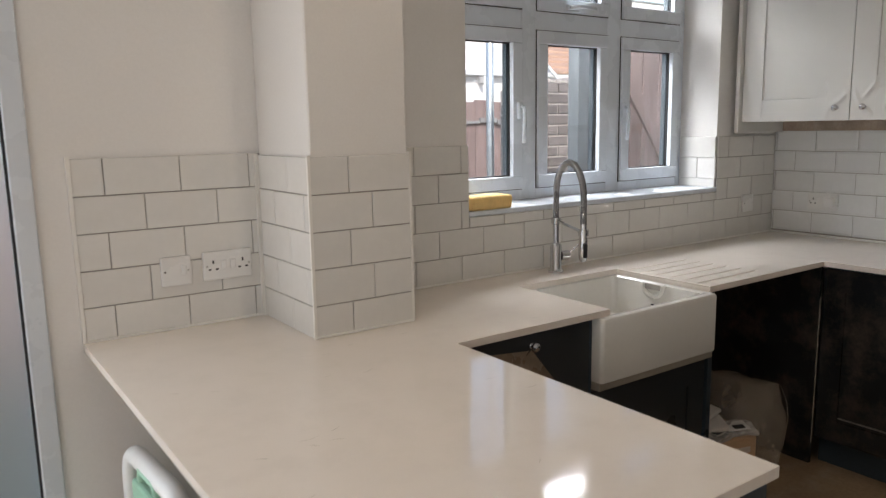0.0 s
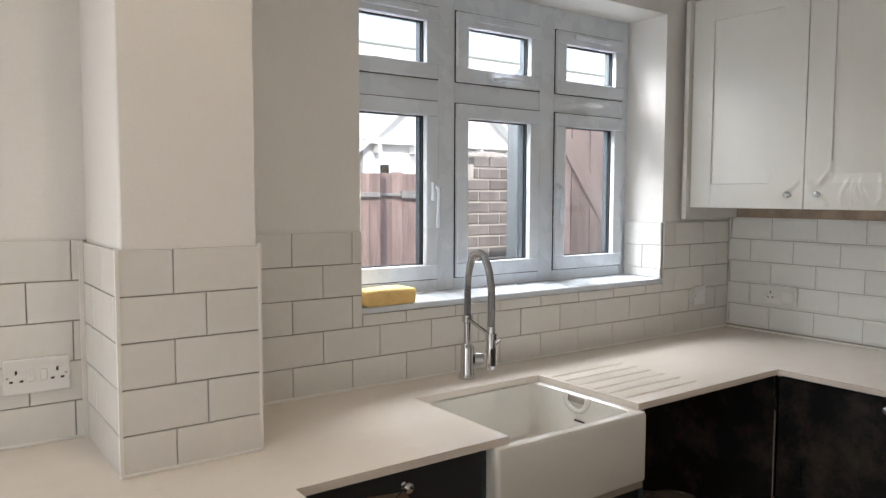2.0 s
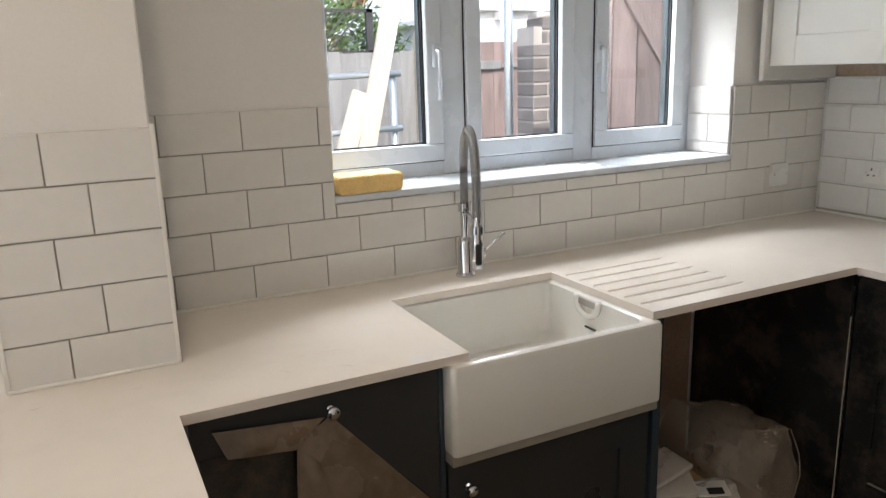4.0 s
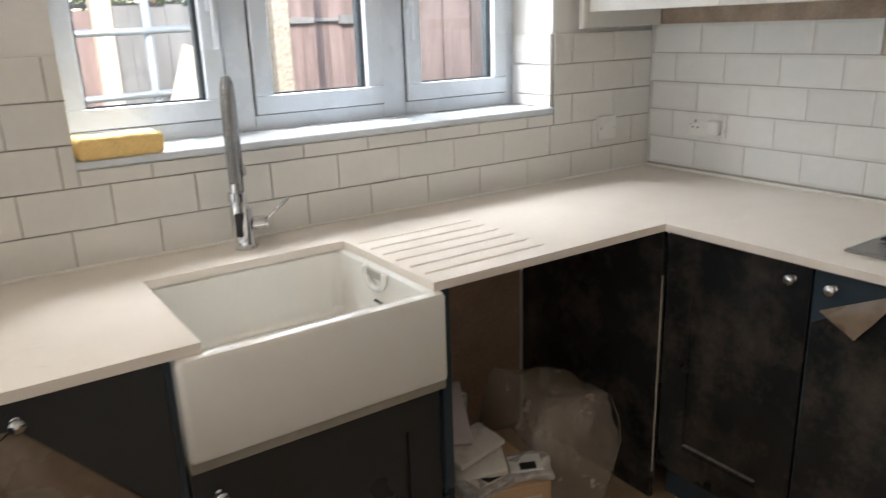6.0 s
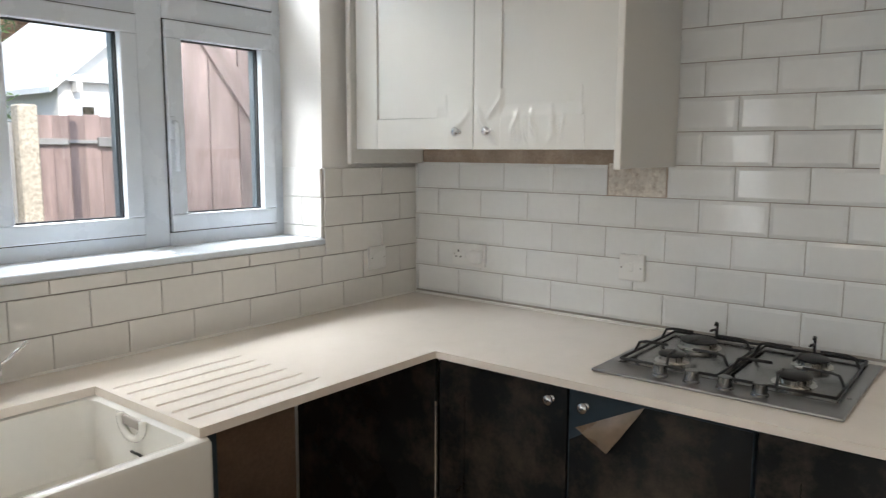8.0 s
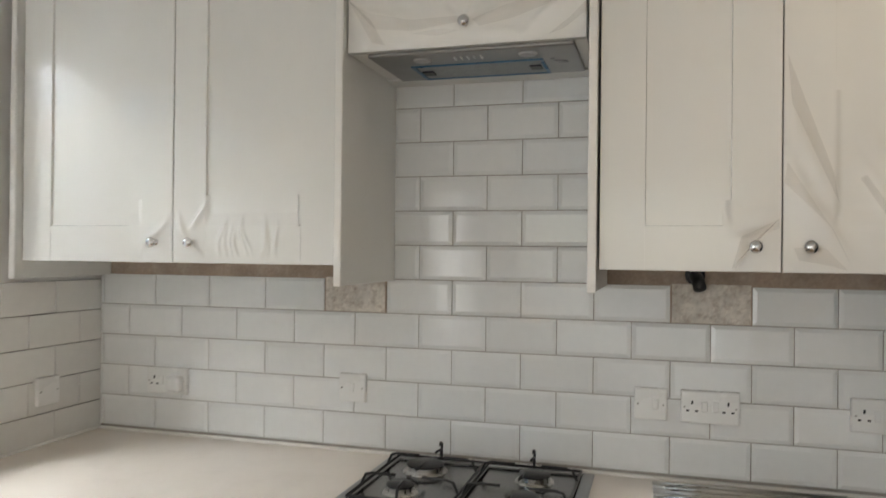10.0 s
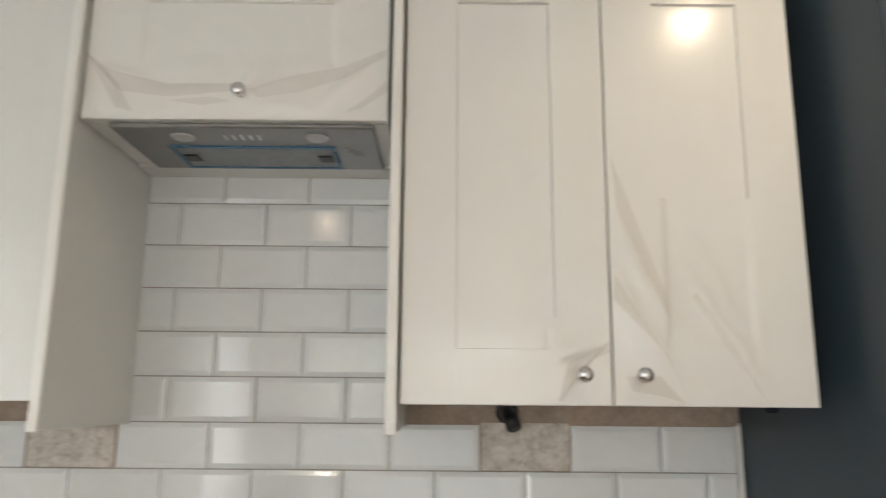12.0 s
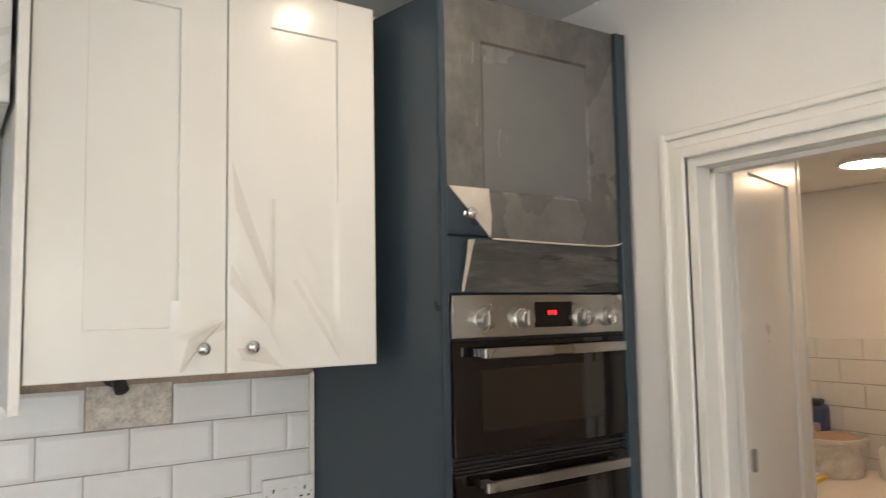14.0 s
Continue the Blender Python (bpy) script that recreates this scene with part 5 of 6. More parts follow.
for v in bm.verts:
    v.co += Vector((noise.noise(v.co * 30), noise.noise(v.co * 30 + Vector((5, 0, 0))), noise.noise(v.co * 30 + Vector((0, 9, 0))))) * 0.003 * (1 if v.co.z > 0.005 else 0)
part("foam", bm, SPONGE, sponge, smooth=True)

# ---- box, packets and bag in the open bay beside the sink ----
carton = thing("cardboard_box", "brown cardboard box in the appliance bay", "box", pose(6.105, 3.085, 0.0, 0, 0, -18))
part("body", box(-0.14, 0.14, -0.15, 0.15, 0.0, 0.235, 0.003), CARDBOARD, carton)
part("tape", box(-0.07, 0.11, -0.1525, -0.1495, 0.175, 0.198), FLAP_PALE, carton, "pale packing tape")
part("flap", box(-0.139, -0.01, -0.149, 0.149, 0.2352, 0.2385), CARDBOARD, carton, "cardboard lid flap")
back_box = thing("cardboard_box", "small brown cardboard box against the bare wall", "box", pose(6.02, 3.375, 0.0, 0, 0, 6))
part("body", box(-0.11, 0.11, -0.09, 0.09, 0.0, 0.34, 0.003), CARDBOARD, back_box)
CLEAR_PACK = material("clear_packet", (0.66, 0.63, 0.60), 0.1, vary=0.2, scale=30, fine=60, bump=0.7, alpha=0.55)
PACK_WHITE = material("white_packet", (0.64, 0.59, 0.54), 0.3, vary=0.06, scale=12, bump=0.1)
PACK_MAUVE = material("mauve_card", (0.42, 0.36, 0.36), 0.4, vary=0.06, scale=12, bump=0.1)
for i, (x, y, z, rx, ry, rz, sx, sy, sz, mat, lab) in enumerate((
        (6.03, 2.995, 0.252, 3, 4, 10, 0.15, 0.10, 0.022, CLEAR_PACK, "clear plastic packet on the cardboard box"),
        (6.16, 2.975, 0.252, 4, -3, -30, 0.12, 0.09, 0.020, CLEAR_PACK, "clear packet with a printed card on the box"),
        (6.04, 3.03, 0.285, 14, -8, -28, 0.12, 0.095, 0.020, PACK_WHITE, "flat white boxed fitting in film on the pile"),
        (6.035, 3.06, 0.325, 8, -4, 8, 0.14, 0.09, 0.016, PACK_WHITE, "flat white boxed fitting on the pile"),
        (5.995, 3.16, 0.365, 36, 6, -18, 0.12, 0.16, 0.018, PACK_MAUVE, "mauve boxed fitting leaning on the pile"),
        (6.10, 3.13, 0.275, -14, 8, 60, 0.12, 0.07, 0.05, CLEAR_PACK, "crumpled clear packet on the pile"),
        (6.08, 3.22, 0.345, 24, 8, 50, 0.16, 0.06, 0.030, CLEAR_PACK, "crumpled clear packet on the pile"),
        (6.01, 3.29, 0.385, 10, -14, 26, 0.19, 0.05, 0.030, CLEAR_PACK, "long clear packet on the pile"),
        (5.985, 3.33, 0.425, 6, -18, 24, 0.17, 0.022, 0.012, PACK_MAUVE, "narrow pale strip on top of the pile"),
        (6.045, 3.31, 0.415, 6, -22, 20, 0.17, 0.022, 0.012, PACK_MAUVE, "narrow pale strip on top of the pile"),
        (5.97, 3.12, 0.29, 60, 0, 10, 0.10, 0.12, 0.05, DARK, "dark crumpled packet behind the pile"))):
    sx, sy = sx * 1.2, sy * 1.2
    y, z = (y - 0.02, z + 0.035) if i in (4, 6, 7, 8, 9) else (y, z)
    t = thing("packet", lab, "packet", pose(x, y, z, rx, ry, rz), "packets on the box")
    bm = box(-sx / 2, sx / 2, -sy / 2, sy / 2, -sz / 2, sz / 2, 0.004, 2)
    bmesh.ops.subdivide_edges(bm, edges=bm.edges[:], cuts=2, use_grid_fill=True)
    bm.normal_update()
    rough = 0.010 if mat is CLEAR_PACK else 0.001
    for v in bm.verts:
        v.co += v.normal * rough * noise.noise(v.co * 38 + Vector((i * 3, 0, 0)))
    part("wrap", bm, mat, t, smooth=mat is not CLEAR_PACK)
    if mat is CLEAR_PACK:
        part("card", box(-sx * 0.32, sx * 0.32, -sy * 0.32, sy * 0.32, sz * 0.5 - 0.002, sz * 0.5 + 0.004), SOCKET if i % 2 else PACK_WHITE, t, "printed card")
        part("fitting", box(-sx * 0.12, sx * 0.2, -sy * 0.3, -sy * 0.02, sz * 0.5 + 0.004, sz * 0.5 + 0.008, 0.002), DARK, t, "dark fitting behind film")
bag = thing("plastic_bag", "large crumpled translucent plastic bag standing on the floor", "bag", pose(6.385, 3.12, 0.0, 0, 0, -10))
bm = bmesh.new()
for p in ((-0.16, -0.14, 0), (0.07, -0.17, 0), (0.11, 0.15, 0), (-0.15, 0.17, 0), (0.185, -0.12, 0.20), (0.18, 0.15, 0.22), (-0.18, -0.13, 0.18), (-0.05, -0.185, 0.20), (-0.17, 0.17, 0.20), (0.155, -0.09, 0.36), (0.145, 0.15, 0.34), (-0.08, -0.10, 0.40), (-0.13, 0.15, 0.41), (0.05, -0.15, 0.32)):
    bm.verts.new(p)
bmesh.ops.convex_hull(bm, input=bm.verts[:])
bmesh.ops.subdivide_edges(bm, edges=bm.edges[:], cuts=5, use_grid_fill=True)
bm.normal_update()
for v in bm.verts:
    p = v.co.copy()
    v.co = p + v.normal * (0.014 * noise.noise(p * 9) - 0.018 * abs(noise.noise(p * 17)) + 0.004 * noise.noise(p * 45))
    v.co.z = max(v.co.z, 0.0)
part("bag_film", bm, BAG, bag)
part("sealed_edge", add_tube(bmesh.new(), [(-0.07, -0.105, 0.392), (0.05, -0.112, 0.372), (0.153, -0.095, 0.352), (0.176, -0.115, 0.27), (0.178, -0.124, 0.20), (0.12, -0.15, 0.08)], 0.0022, 5), BAG, bag, "creased sealed edge of the bag", smooth=True)

# ---- folded plastic step beside the peninsula ----
stool = thing("plastic_step_stool", "folded white and mint green plastic step stool", "step stool", pose(3.985, 3.20, 0.0, 0, 0, 4))
MINT = material("mint_plastic", (0.30, 0.55, 0.42), 0.4, vary=0.05)
WHITE_PL = material("white_plastic", (0.74, 0.76, 0.76), 0.35, vary=0.03)
bm = bmesh.new()
hoop = [(0, -0.20, 0.0), (0, -0.20, 0.53)] + [(0, -0.13 - 0.07 * math.cos(radians(a)), 0.53 + 0.09 * math.sin(radians(a))) for a in range(15, 91, 15)] + [(0, 0.13 + 0.07 * math.sin(radians(a)), 0.53 + 0.09 * math.cos(radians(a))) for a in range(0, 91, 15)] + [(0, 0.20, 0.0)]
add_tube(bm, hoop, 0.026, 10)
part("frame", bm, WHITE_PL, stool, "white moulded frame", smooth=True)
pan = part("tread", box(-0.014, 0.014, -0.165, 0.165, 0.14, 0.55, 0.010, 2), MINT, stool, "mint green tread")
for i in range(4):
    for j in range(6):
        part("grip", add_lathe(bmesh.new(), ((0, 0), (0.011, 0), (0.010, 0.003), (0, 0.004)), (-0.014, -0.11 + i * 0.073, 0.18 + j * 0.063), 'Y', 10), material("dark_green_grip", (0.06, 0.16, 0.14), 0.5) if i + j == 0 else bpy.data.materials["dark_green_grip"], pan)
for o in stool.children_recursive:
    if o.name.startswith("grip"):
        o.matrix_basis = pose(-0.014, 0, 0)
part("handle", add_tube(bmesh.new(), [(-0.01, -0.06, 0.585), (-0.012, -0.05, 0.615), (-0.012, 0.05, 0.615), (-0.01, 0.06, 0.585)], 0.016, 8), MINT, stool, "mint green grip handle", smooth=True)

# ---- outside ----
GRASS = material("garden_ground", (0.16, 0.16, 0.12), 0.9, vary=0.3, scale=0.8, fine=30, bump=0.4, dirt_or_sheen=(0.30, 0.28, 0.25), dirt_or_sheen_amount=0.6)
BROWN_WOOD = material("weathered_brown_boards", (0.27, 0.20, 0.185), 0.85, vary=0.3, scale=4, fine=50, bump=0.4, stretch=(4, 4, 0.6), per_piece=0.18, dirt_or_sheen=(0.27, 0.22, 0.205), dirt_or_sheen_amount=0.5)
GREY_WOOD = material("bleached_grey_boards", (0.25, 0.25, 0.245), 0.85, vary=0.2, scale=4, fine=50, bump=0.35, stretch=(4, 4, 0.6), per_piece=0.12, dirt_or_sheen=(0.34, 0.34, 0.33), dirt_or_sheen_amount=0.5)
PALE_WOOD = material("pale_sawn_timber", (0.66, 0.57, 0.46), 0.7, vary=0.12, scale=6, fine=70, bump=0.2, stretch=(3, 3, 0.5))
BRICK = material("sooty_brick", (0.21, 0.19, 0.18), 0.85, vary=0.25, scale=12, fine=90, bump=0.4, per_piece=0.35, dirt_or_sheen=(0.13, 0.13, 0.14), dirt_or_sheen_amount=0.7)
MORTAR = material("pale_mortar", (0.45, 0.42, 0.39), 0.9, vary=0.1, scale=10, fine=90, bump=0.3)
RENDER_WHITE = material("white_render", (0.78, 0.77, 0.75), 0.85, vary=0.05, scale=2, fine=40, bump=0.2)
CONCRETE = material("pebbledash_post", (0.46, 0.41, 0.33), 0.9, vary=0.3, scale=40, fine=120, bump=0.8)
ROOF_TILE = material("orange_roof_tile", (0.50, 0.33, 0.24), 0.8, vary=0.2, scale=4, fine=40, bump=0.3, per_piece=0.2)
SHEET = material("white_roof_sheet", (0.74, 0.77, 0.78), 0.45, vary=0.06, scale=3, fine=30, bump=0.1)
TUBE = material("galvanised_tube", (0.55, 0.60, 0.62), 0.4, metal=0.6, vary=0.08)
LEAF = material("leaf_green", (0.07, 0.12, 0.035), 0.6, vary=0.35, scale=5, fine=40, bump=0.1)
structure("ground", box(-400, 400, -400, 800, -0.35, -0.15), GRASS, "worn garden ground with patchy grass", "ground")
structure("foundation", box(XW - 0.2, XE + 0.2, -1.5, YN + 0.28, -0.149, -0.1005), CONCRETE, "concrete footing under the kitchen floor", "foundation")



def fence(label, x0, x1, y, z0, z1, mat, board=0.125, seed=1):
    f = thing("fence", label, "fence", pose(0, 0, 0), "back garden fence")
    rng = random.Random(seed)
    n = int((x1 - x0) / board)
    board = (x1 - x0) / n
    for i in range(n):
        x = x0 + (x1 - x0) * i / n
        part("board", box(x + 0.0008, x + board - 0.0008, y + rng.uniform(-0.006, 0.006), y + 0.02, z0, z1 + rng.uniform(-0.015, 0.01), 0.002), mat, f)
    for z in (z0 + 0.25, z1 - 0.22):
        part("rail", box(x0, x1, y + 0.02, y + 0.06, z, z + 0.07), mat, f)
    return f


fence("weathered red-brown fence panel with a rough top rail", 2.2, 6.04, 7.6, -0.15, 1.62, BROWN_WOOD, seed=2)
fence("bleached grey fence panel in the garden", 6.16, 7.37, 7.6, -0.15, 1.66, GREY_WOOD, seed=3)
fence("weathered red-brown fence panel with a rough top rail", 7.53, 10.6, 7.6, -0.15, 1.74, BROWN_WOOD, seed=4)
for x in (6.10, 7.45, 10.68):
    p = thing("fence_post", "rough pebbled concrete fence post", "post", pose(x, 7.58, -0.15), "fence posts")
    part("shaft", box(-0.07, 0.07, -0.07, 0.07, 0, 1.95, 0.012), CONCRETE if x > 7 else PALE_WOOD, p)
cap = thing("fence_capping", "ragged pale capping along the brown fence", "fence")
for i in range(13):
    part("strip", box(7.53 + i * 0.235, 7.53 + i * 0.235 + 0.228, 7.560, 7.592, 1.50 + 0.014 * math.sin(i * 2.1), 1.55 + 0.016 * math.sin(i * 3.7), 0.004), GREY_WOOD, cap)
# trellis
DARK_WOOD = material("dark_trellis", (0.05, 0.05, 0.05), 0.8, vary=0.2)
tr = thing("trellis", "dark diamond trellis along the top of the fence", "trellis")
part("post", box(5.0, 5.06, 7.74, 7.78, -0.15, 2.02), DARK_WOOD, tr)
part("post", box(7.0, 7.06, 7.74, 7.78, -0.15, 2.02), DARK_WOOD, tr)
for i in range(13):
    x = 5.2 + i * 0.12
    for s in (1, -1):
        part("lath", add_tube(bmesh.new(), [(x, 7.75 + 0.004 * s, 1.66), (x + 0.30 * s, 7.75 + 0.004 * s, 1.98)], 0.009, 4), DARK_WOOD, tr)
for z in (1.65, 1.99):
    part("rail", box(5.0, 7.06, 7.74, 7.77, z, z + 0.03), DARK_WOOD, tr)

# gate and brick pier
gate = thing("garden_gate", "tall red-brown boarded garden gate with a diagonal brace", "gate")
for i in range(15):
    x = 6.69 + i * 0.145
    part("board", box(x + 0.002, x + 0.143, 4.30, 4.325, -0.12, 2.06, 0.003), BROWN_WOOD, gate)
bm = bmesh.new()
add_box(bm, -0.045, 0.045, -0.018, 0.0, -0.95, 0.68, 0.003)
br = part("brace", bm, BROWN_WOOD, gate, "diagonal timber brace")
br.matrix_basis = pose(7.2, 4.299, 1.45, 0, -38, 0)
part("rail", box(6.69, 8.87, 4.275, 4.299, 0.35, 0.46, 0.003), BROWN_WOOD, gate)
pier_b = thing("brick_pier", "sooty brick pier with pale mortar joints", "brick pier")
PB0, PB1, PBY, PBZ = 7.27, 7.98, 5.60, 1.74
part("mortar", box(PB0 + 0.012, PB1 - 0.012, PBY + 0.008, PBY + 0.20, -0.15, PBZ), MORTAR, pier_b)
for r in range(24):
    z = -0.14 + r * 0.081
    left = PB0 if r < 22 else PB0 + 0.07
    xs_ = (left, PB0 + 0.215, PB0 + 0.43, PB1) if r % 2 else (left, PB0 + 0.12, PB0 + 0.32, PB0 + 0.54, PB1)
    for a, b in zip(xs_, xs_[1:]):
        part("brick", box(a + 0.005, b - 0.005, PBY, PBY + 0.19, z, z + 0.069, 0.004), BRICK, pier_b)
rng = random.Random(4)
for i in range(9):
    x = PB0 + 0.08 + i * 0.062
    bm = box(-0.035, 0.035, -0.06, 0.06, 0.0, rng.uniform(0.02, 0.05), 0.008)
    for v in bm.verts:
        v.co += Vector((rng.uniform(-0.008, 0.008), 0, rng.uniform(-0.004, 0.008)))
    lump = part("mortar_lump", bm, MORTAR, pier_b, "ragged pale mortar along the broken top")
    lump.location = (x, PBY + 0.08, 1.790)
DARK_POST = material("weathered_post", (0.13, 0.14, 0.145), 0.8, vary=0.2, scale=5, fine=60, bump=0.3, stretch=(4, 4, 0.6))
gp = thing("gate_post", "pale weathered timber post beside the gate", "post", pose(6.605, 4.31, -0.15))
part("shaft", box(-0.042, 0.042, -0.04, 0.04, 0.0, 2.30, 0.004), DARK_POST, gp)
pole = thing("scaffold_pole", "pale blue-grey scaffold pole standing in the garden", "pole", pose(7.34, 6.0, -0.15))
part("tube", add_tube(bmesh.new(), [(0, 0, 0), (0, 0, 3.2)], 0.031, 12), TUBE, pole, smooth=True)
part("base_plate", box(-0.075, 0.075, -0.075, 0.075, 0.0, 0.008, 0.002), TUBE, pole)

# neighbour's outbuilding with its gable towards the garden
lean = thing("neighbour_outbuilding", "white rendered outbuilding with a pale gable behind the fence", "outbuilding")
LX0, LX1, LY0, LY1, LZ, LR = 8.17, 10.45, 8.60, 11.6, 2.12, 3.08
part("wall", box(LX0, LX1, LY0, LY1, -0.15, LZ), RENDER_WHITE, lean)
lm = (LX0 + LX1) / 2
bm = bmesh.new()
ga = [bm.verts.new(p) for p in ((LX0 + 0.03, LY0 + 0.02, LZ), (LX1 - 0.03, LY0 + 0.02, LZ), (lm, LY0 + 0.02, LR - 0.05))]
gb = [bm.verts.new((v.co.x, LY1, v.co.z)) for v in ga]
bm.faces.new(ga)
bm.faces.new(list(reversed(gb)))
for i in range(3):
    bm.faces.new((ga[i], gb[i], gb[(i + 1) % 3], ga[(i + 1) % 3]))
bmesh.ops.recalc_face_normals(bm, faces=bm.faces)
part("gable", bm, RENDER_WHITE, lean, "white boarded gable")
for xe in (LX0 - 0.12, LX1 + 0.12):
    bm = bmesh.new()
    drop = LZ - 0.10
    q = [bm.verts.new(p) for p in ((xe, LY0 - 0.12, drop), (lm, LY0 - 0.12, LR), (lm, LY1 + 0.1, LR), (xe, LY1 + 0.1, drop))]
    w_ = [bm.verts.new((v.co.x, v.co.y, v.co.z - 0.05)) for v in q]
    bm.faces.new(q)
    bm.faces.new(list(reversed(w_)))
    for k in range(4):
        bm.faces.new((q[k], w_[k], w_[(k + 1) % 4], q[(k + 1) % 4]))
    bmesh.ops.recalc_face_normals(bm, faces=bm.faces)
    part("roof_slope", bm, SHEET, lean, "pale roof slope")
gut = part("gutter", box(LX0 - 0.02, LX1 + 0.02, LY0 - 0.10, LY0 - 0.005, LZ - 0.04, LZ + 0.03, 0.012, 2), SHEET, lean, "pale blue-grey gutter")
for i in range(5):
    x = LX0 + 0.12 + i * 0.48
    part("bracket", box(x, x + 0.05, LY0 - 0.12, LY0 - 0.002, LZ - 0.13, LZ - 0.045), RENDER_WHITE, gut, "white rafter end")
dr = part("door", box(LX0 + 0.13, LX0 + 0.62, LY0 - 0.03, LY0 - 0.001, -0.1, 1.92, 0.004), UPVC, lean, "white side door")
part("glass", box(LX0 + 0.20, LX0 + 0.31, LY0 - 0.036, LY0 - 0.029, 1.0, 1.86), OVEN_WINDOW, dr, "dark strip of door glass")


def house(x0, x1, y0, y1, eave, ridge, label):
    """Rendered house with a tiled roof whose ridge runs along y, gable towards the garden."""
    h = thing("neighbour_house", label, "house")
    part("wall", box(x0, x1, y0, y1, -0.15, eave), RENDER_WHITE, h)
    xm = (x0 + x1) / 2
    bm = bmesh.new()
    a = [bm.verts.new(p) for p in ((x0, y0, eave), (x1, y0, eave), (xm, y0, ridge))]
    b = [bm.verts.new((v.co.x, y1, v.co.z)) for v in a]
    bm.faces.new(a)
    bm.faces.new(list(reversed(b)))
    for i in range(3):
        bm.faces.new((a[i], b[i], b[(i + 1) % 3], a[(i + 1) % 3]))
    bmesh.ops.recalc_face_normals(bm, faces=bm.faces)
    part("gable", bm, RENDER_WHITE, h, "white rendered gable")
    for sgn, xe in ((-1, x0 - 0.25), (1, x1 + 0.25)):
        n = 12
        bm = bmesh.new()
        for i in range(n):
            u0, u1 = i / n, (i + 1.15) / n
            p0 = Vector((xe + (xm - xe) * u0, 0, eave - 0.1 + (ridge + 0.12 - eave + 0.1) * u0))
            p1 = Vector((xe + (xm - xe) * u1, 0, eave - 0.1 + (ridge + 0.12 - eave + 0.1) * u1))
            q = [bm.verts.new(v) for v in ((p0.x, y0 - 0.25, p0.z + 0.05), (p0.x, y1, p0.z + 0.05), (p1.x, y1, p1.z + 0.01), (p1.x, y0 - 0.25, p1.z + 0.01))]
            w = [bm.verts.new(v.co - Vector((0, 0, 0.05))) for v in q]
            bm.faces.new(q)
            bm.faces.new(list(reversed(w)))
            for k in range(4):
                bm.faces.new((q[k], w[k], w[(k + 1) % 4], q[(k + 1) % 4]))
        part("roof_slope", bm, ROOF_TILE, h, "orange clay tile courses")
    for wx in (x0 + (x1 - x0) * 0.3, x0 + (x1 - x0) * 0.7):
        wn_ = part("window", box(wx - 0.5, wx + 0.5, y0 - 0.04, y0 + 0.02, eave - 1.6, eave - 0.5), UPVC, h, "white window frame")
        part("pane", box(wx - 0.43, wx + 0.43, y0 - 0.05, y0 - 0.038, eave - 1.53, eave - 0.57), BLACK_GLASS, wn_)
    return h


def roofed_house(x0, x1, y0, y1, eave, ridge, courses, roof_mat, label, roof_label, fascia=0.16, bays=4):
    """Long house whose ridge runs along x, so that one roof slope faces the garden."""
    h = thing("neighbour_house", label, "house")
    part("wall", box(x0, x1, y0, y1, -0.15, eave), RENDER_WHITE, h)
    part("fascia", box(x0 - 0.2, x1 + 0.2, y0 - 0.34, y0 - 0.004, eave - fascia, eave + 0.01, 0.01), RENDER_WHITE, h, "white fascia and gutter")
    ym = (y0 + y1) / 2
    for ya, yb in ((y0 - 0.36, ym), (y1 + 0.36, ym)):
        bm = bmesh.new()
        for i in range(courses):
            u0, u1 = i / courses, (i + 1.1) / courses
            pa, pb = ya + (yb - ya) * u0, ya + (yb - ya) * u1
            za, zb = eave + 0.06 + (ridge - eave) * u0, eave + 0.02 + (ridge - eave) * u1
            q = [bm.verts.new(p) for p in ((x0 - 0.2, pa, za), (x1 + 0.2, pa, za), (x1 + 0.2, pb, zb), (x0 - 0.2, pb, zb))]
            w_ = [bm.verts.new((v.co.x, v.co.y, v.co.z - 0.045)) for v in q]
            bm.faces.new(q)
            bm.faces.new(list(reversed(w_)))
            for k in range(4):
                bm.faces.new((q[k], w_[k], w_[(k + 1) % 4], q[(k + 1) % 4]))
        bmesh.ops.recalc_face_normals(bm, faces=bm.faces)
        part("roof_slope", bm, roof_mat, h, roof_label)
    for i in range(bays):
        wx = x0 + (x1 - x0) * (i + 0.5) / bays
        wn_ = part("window", box(wx - 0.6, wx + 0.6, y0 - 0.04, y0 - 0.001, eave - 1.75, eave - 0.55), UPVC, h, "white window frame")
        for a_, b_ in ((-0.54, -0.03), (0.03, 0.54)):
            part("pane", box(wx + a_, wx + b_, y0 - 0.05, y0 - 0.038, eave - 1.69, eave - 0.61), BLACK_GLASS, wn_)
    return h


SLATE = material("grey_green_roof", (0.27, 0.30, 0.29), 0.7, vary=0.15, scale=2, fine=30, bump=0.3)
roofed_house(10.7, 22.0, 13.0, 19.0, 2.50, 4.35, 14, ROOF_TILE, "white rendered bungalow with an orange tiled roof", "orange clay tile courses", 0.14, 3)
roofed_house(11.5, 36.0, 22.4, 28.4, 6.28, 7.10, 8, SLATE, "long white rendered house with a shallow grey roof", "shallow grey-green roof courses", 0.55, 7)
house(1.0, 7.5, 24.0, 32.0, 5.0, 7.4, "white rendered house with an orange tiled roof far off")


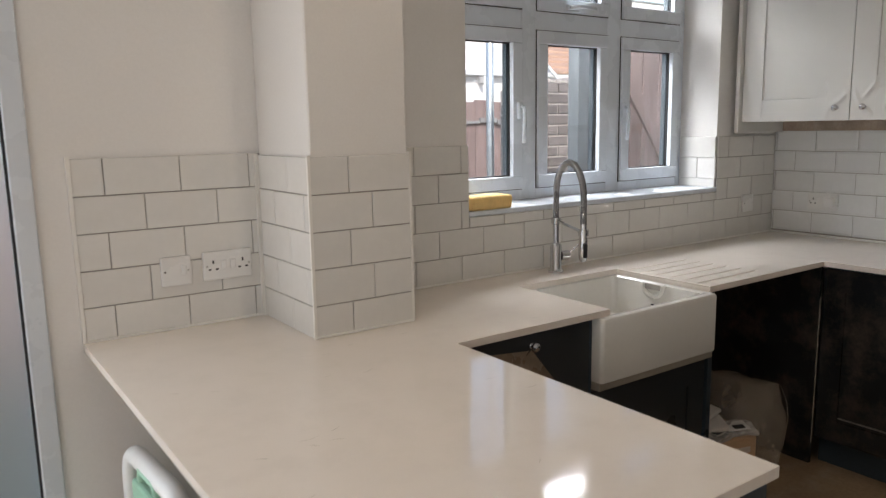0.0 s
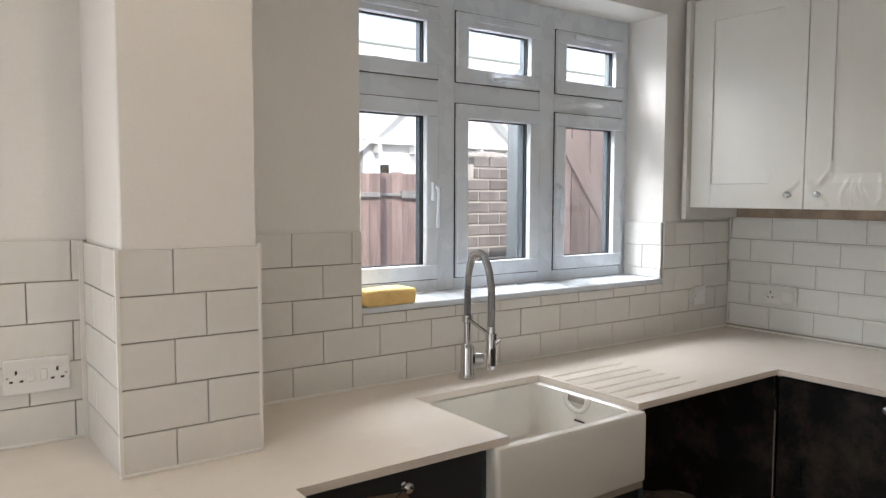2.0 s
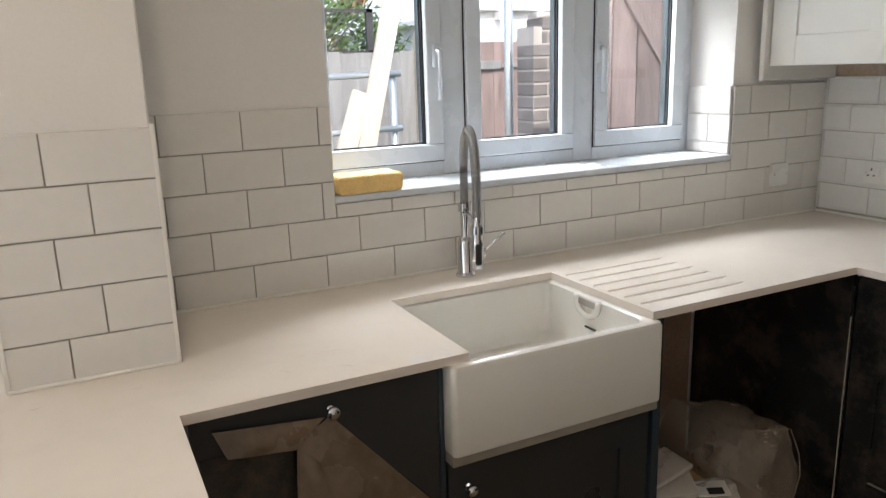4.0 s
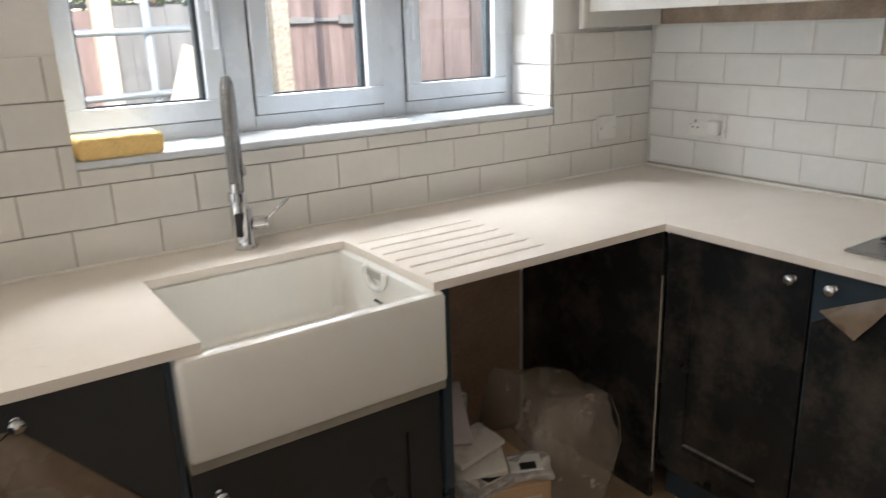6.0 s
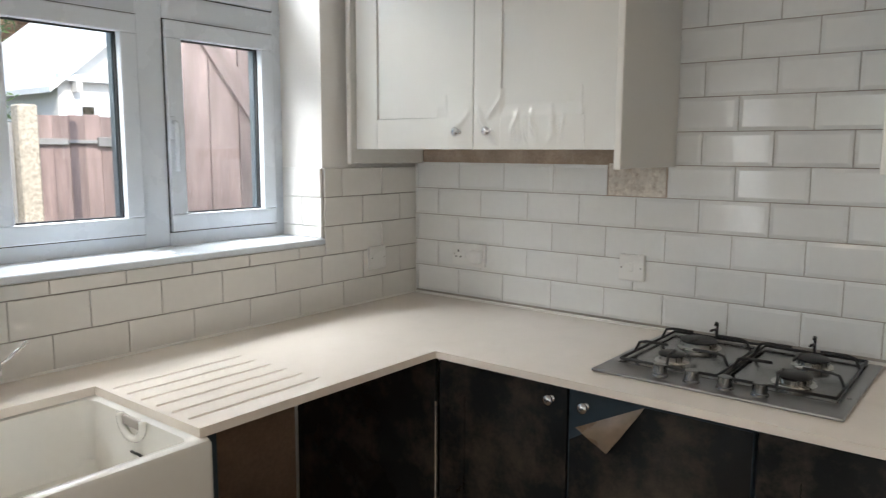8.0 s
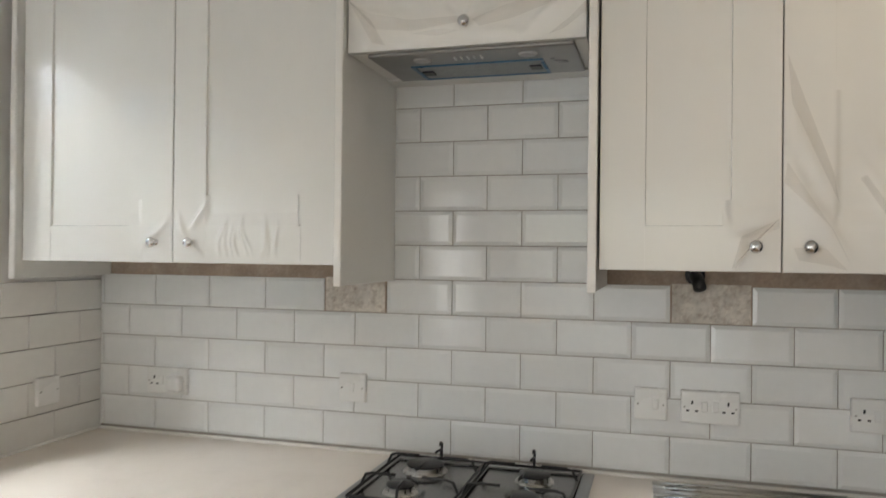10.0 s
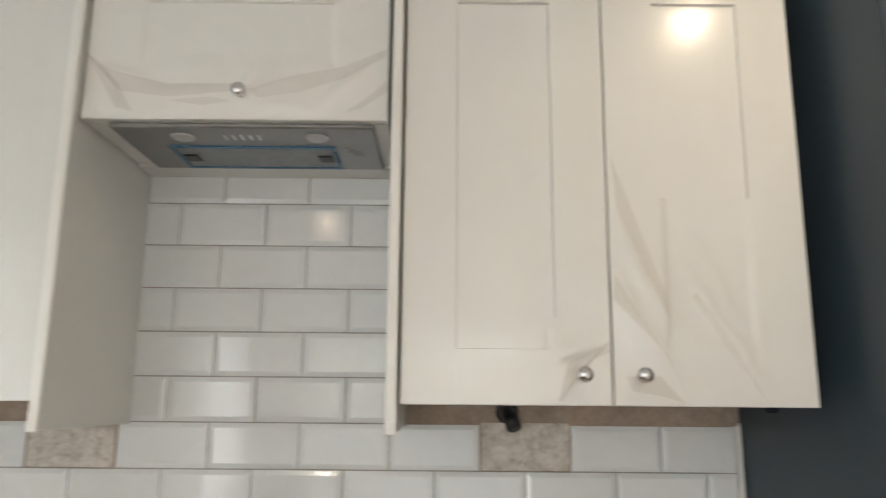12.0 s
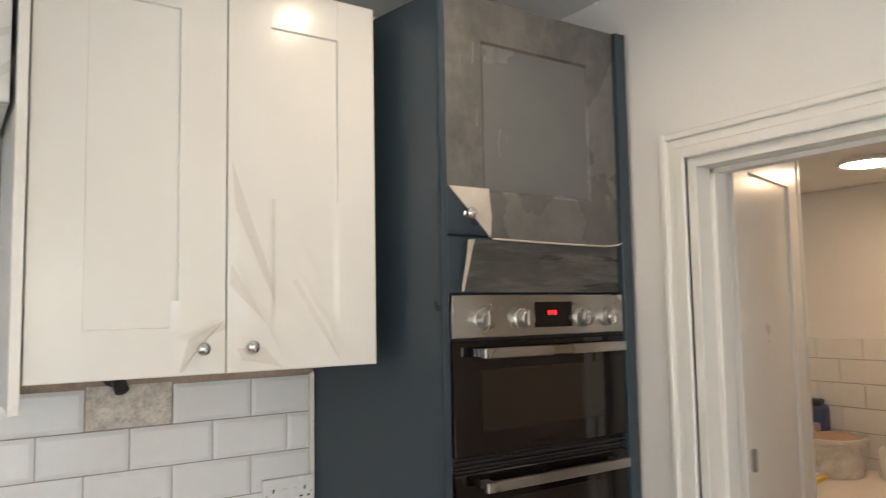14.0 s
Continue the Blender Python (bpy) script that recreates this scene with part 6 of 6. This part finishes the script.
def shrub(x, y, z, r, seed, label):
    s = thing("shrub", label, "shrub", pose(x, y, z), "garden shrubs")
    rng = random.Random(seed)
    bm = bmesh.new()
    for i in range(7):
        a = rng.uniform(0, 6.28)
        add_tube(bm, [(0, 0, 0), (0.3 * r * math.cos(a), 0.3 * r * math.sin(a), 0.9 * r), (0.7 * r * math.cos(a), 0.7 * r * math.sin(a), rng.uniform(1.3, 2.3) * r)], 0.02, 5)
    part("stems", bm, CARDBOARD, s, "brown woody stems")
    verts, faces = [], []
    for i in range(2600):
        d = Vector((rng.gauss(0, 1), rng.gauss(0, 1), rng.gauss(0, 1))).normalized()
        rad = r * (0.55 + 0.5 * rng.random() ** 0.5) * (0.8 + 0.45 * noise.noise(d * 2.1 + Vector((seed, 0, 0))))
        c = Vector((d.x * rad, d.y * rad, r * 1.3 + d.z * rad))
        u = Vector((rng.gauss(0, 1), rng.gauss(0, 1), rng.gauss(0, 1))).normalized()
        v = u.orthogonal().normalized()
        k = len(verts)
        l = rng.uniform(0.03, 0.065)
        verts += [c, c + u * l + v * l * 0.4, c + u * l * 2, c + u * l - v * l * 0.4]
        faces.append((k, k + 1, k + 2, k + 3))
    me = bpy.data.meshes.new("foliage")
    me.from_pydata([tuple(v) for v in verts], [], faces)
    me.materials.append(LEAF)
    o = new("foliage", me)
    o.parent = s
    tagged(o, "many small green leaves", kind="stuff")


for i, (x, y, z, r) in enumerate(((6.0, 9.2, 0.4, 0.9), (7.3, 9.0, 0.6, 0.75), (5.0, 9.6, 0.5, 1.1), (8.6, 12.6, 1.2, 1.2), (3.6, 9.4, 0.4, 1.0))):
    shrub(x, y, z, r, i + 3, "leafy green shrub behind the fence")

# tube frame, planks and chair in the garden
fr = thing("tube_frame", "pale galvanised tube frame standing in the garden", "frame")
for x in (6.07, 5.0, 6.54):
    part("upright", add_tube(bmesh.new(), [(x, 6.15, -0.15), (x, 6.15, 2.3 if x < 6.5 else 1.5)], 0.024, 10), TUBE, fr, smooth=True)
for z in (1.10, 1.45):
    part("crossbar", add_tube(bmesh.new(), [(4.9, 6.11, z), (6.58, 6.11, z + 0.03)], 0.02, 8), TUBE, fr, smooth=True)
for x, lean_, l in ((6.00, 14.5, 2.35), (5.74, 20.0, 1.62)):
    p = thing("timber_plank", "pale sawn timber plank leaning on the frame", "plank", pose(x, 6.03, -0.15, -1.5, lean_, 0), "leaning planks")
    part("plank", box(-0.06, 0.06, -0.02, 0.02, 0, l, 0.003), PALE_WOOD, p)
ch = thing("garden_chair", "white plastic garden chair with a red cloth", "chair", pose(5.74, 6.5, -0.15, 0, 0, 150))
part("seat", box(-0.22, 0.22, -0.22, 0.22, 0.42, 0.45, 0.012, 2), WHITE_PL, ch, smooth=True)
bm = bmesh.new()
add_tube(bm, [(-0.24, 0.2, 0.45), (-0.25, 0.25, 0.8), (-0.15, 0.28, 0.98), (0.15, 0.28, 0.98), (0.25, 0.25, 0.8), (0.24, 0.2, 0.45)], 0.02, 8)
add_box(bm, -0.23, 0.23, 0.24, 0.262, 0.5, 0.97, 0.008)
part("backrest", bm, WHITE_PL, ch, "white rounded backrest", smooth=True)
for sx in (-0.2, 0.2):
    for sy in (-0.2, 0.2):
        part("leg", add_tube(bmesh.new(), [(sx, sy, 0.43), (sx * 1.15, sy * 1.15, 0.0)], 0.02, 8), WHITE_PL, ch, smooth=True)
part("cloth", box(-0.10, 0.10, 0.19, 0.30, 0.72, 0.80, 0.02, 2), material("red_cloth", (0.55, 0.04, 0.05), 0.8, vary=0.2), ch, "red cloth over the backrest")
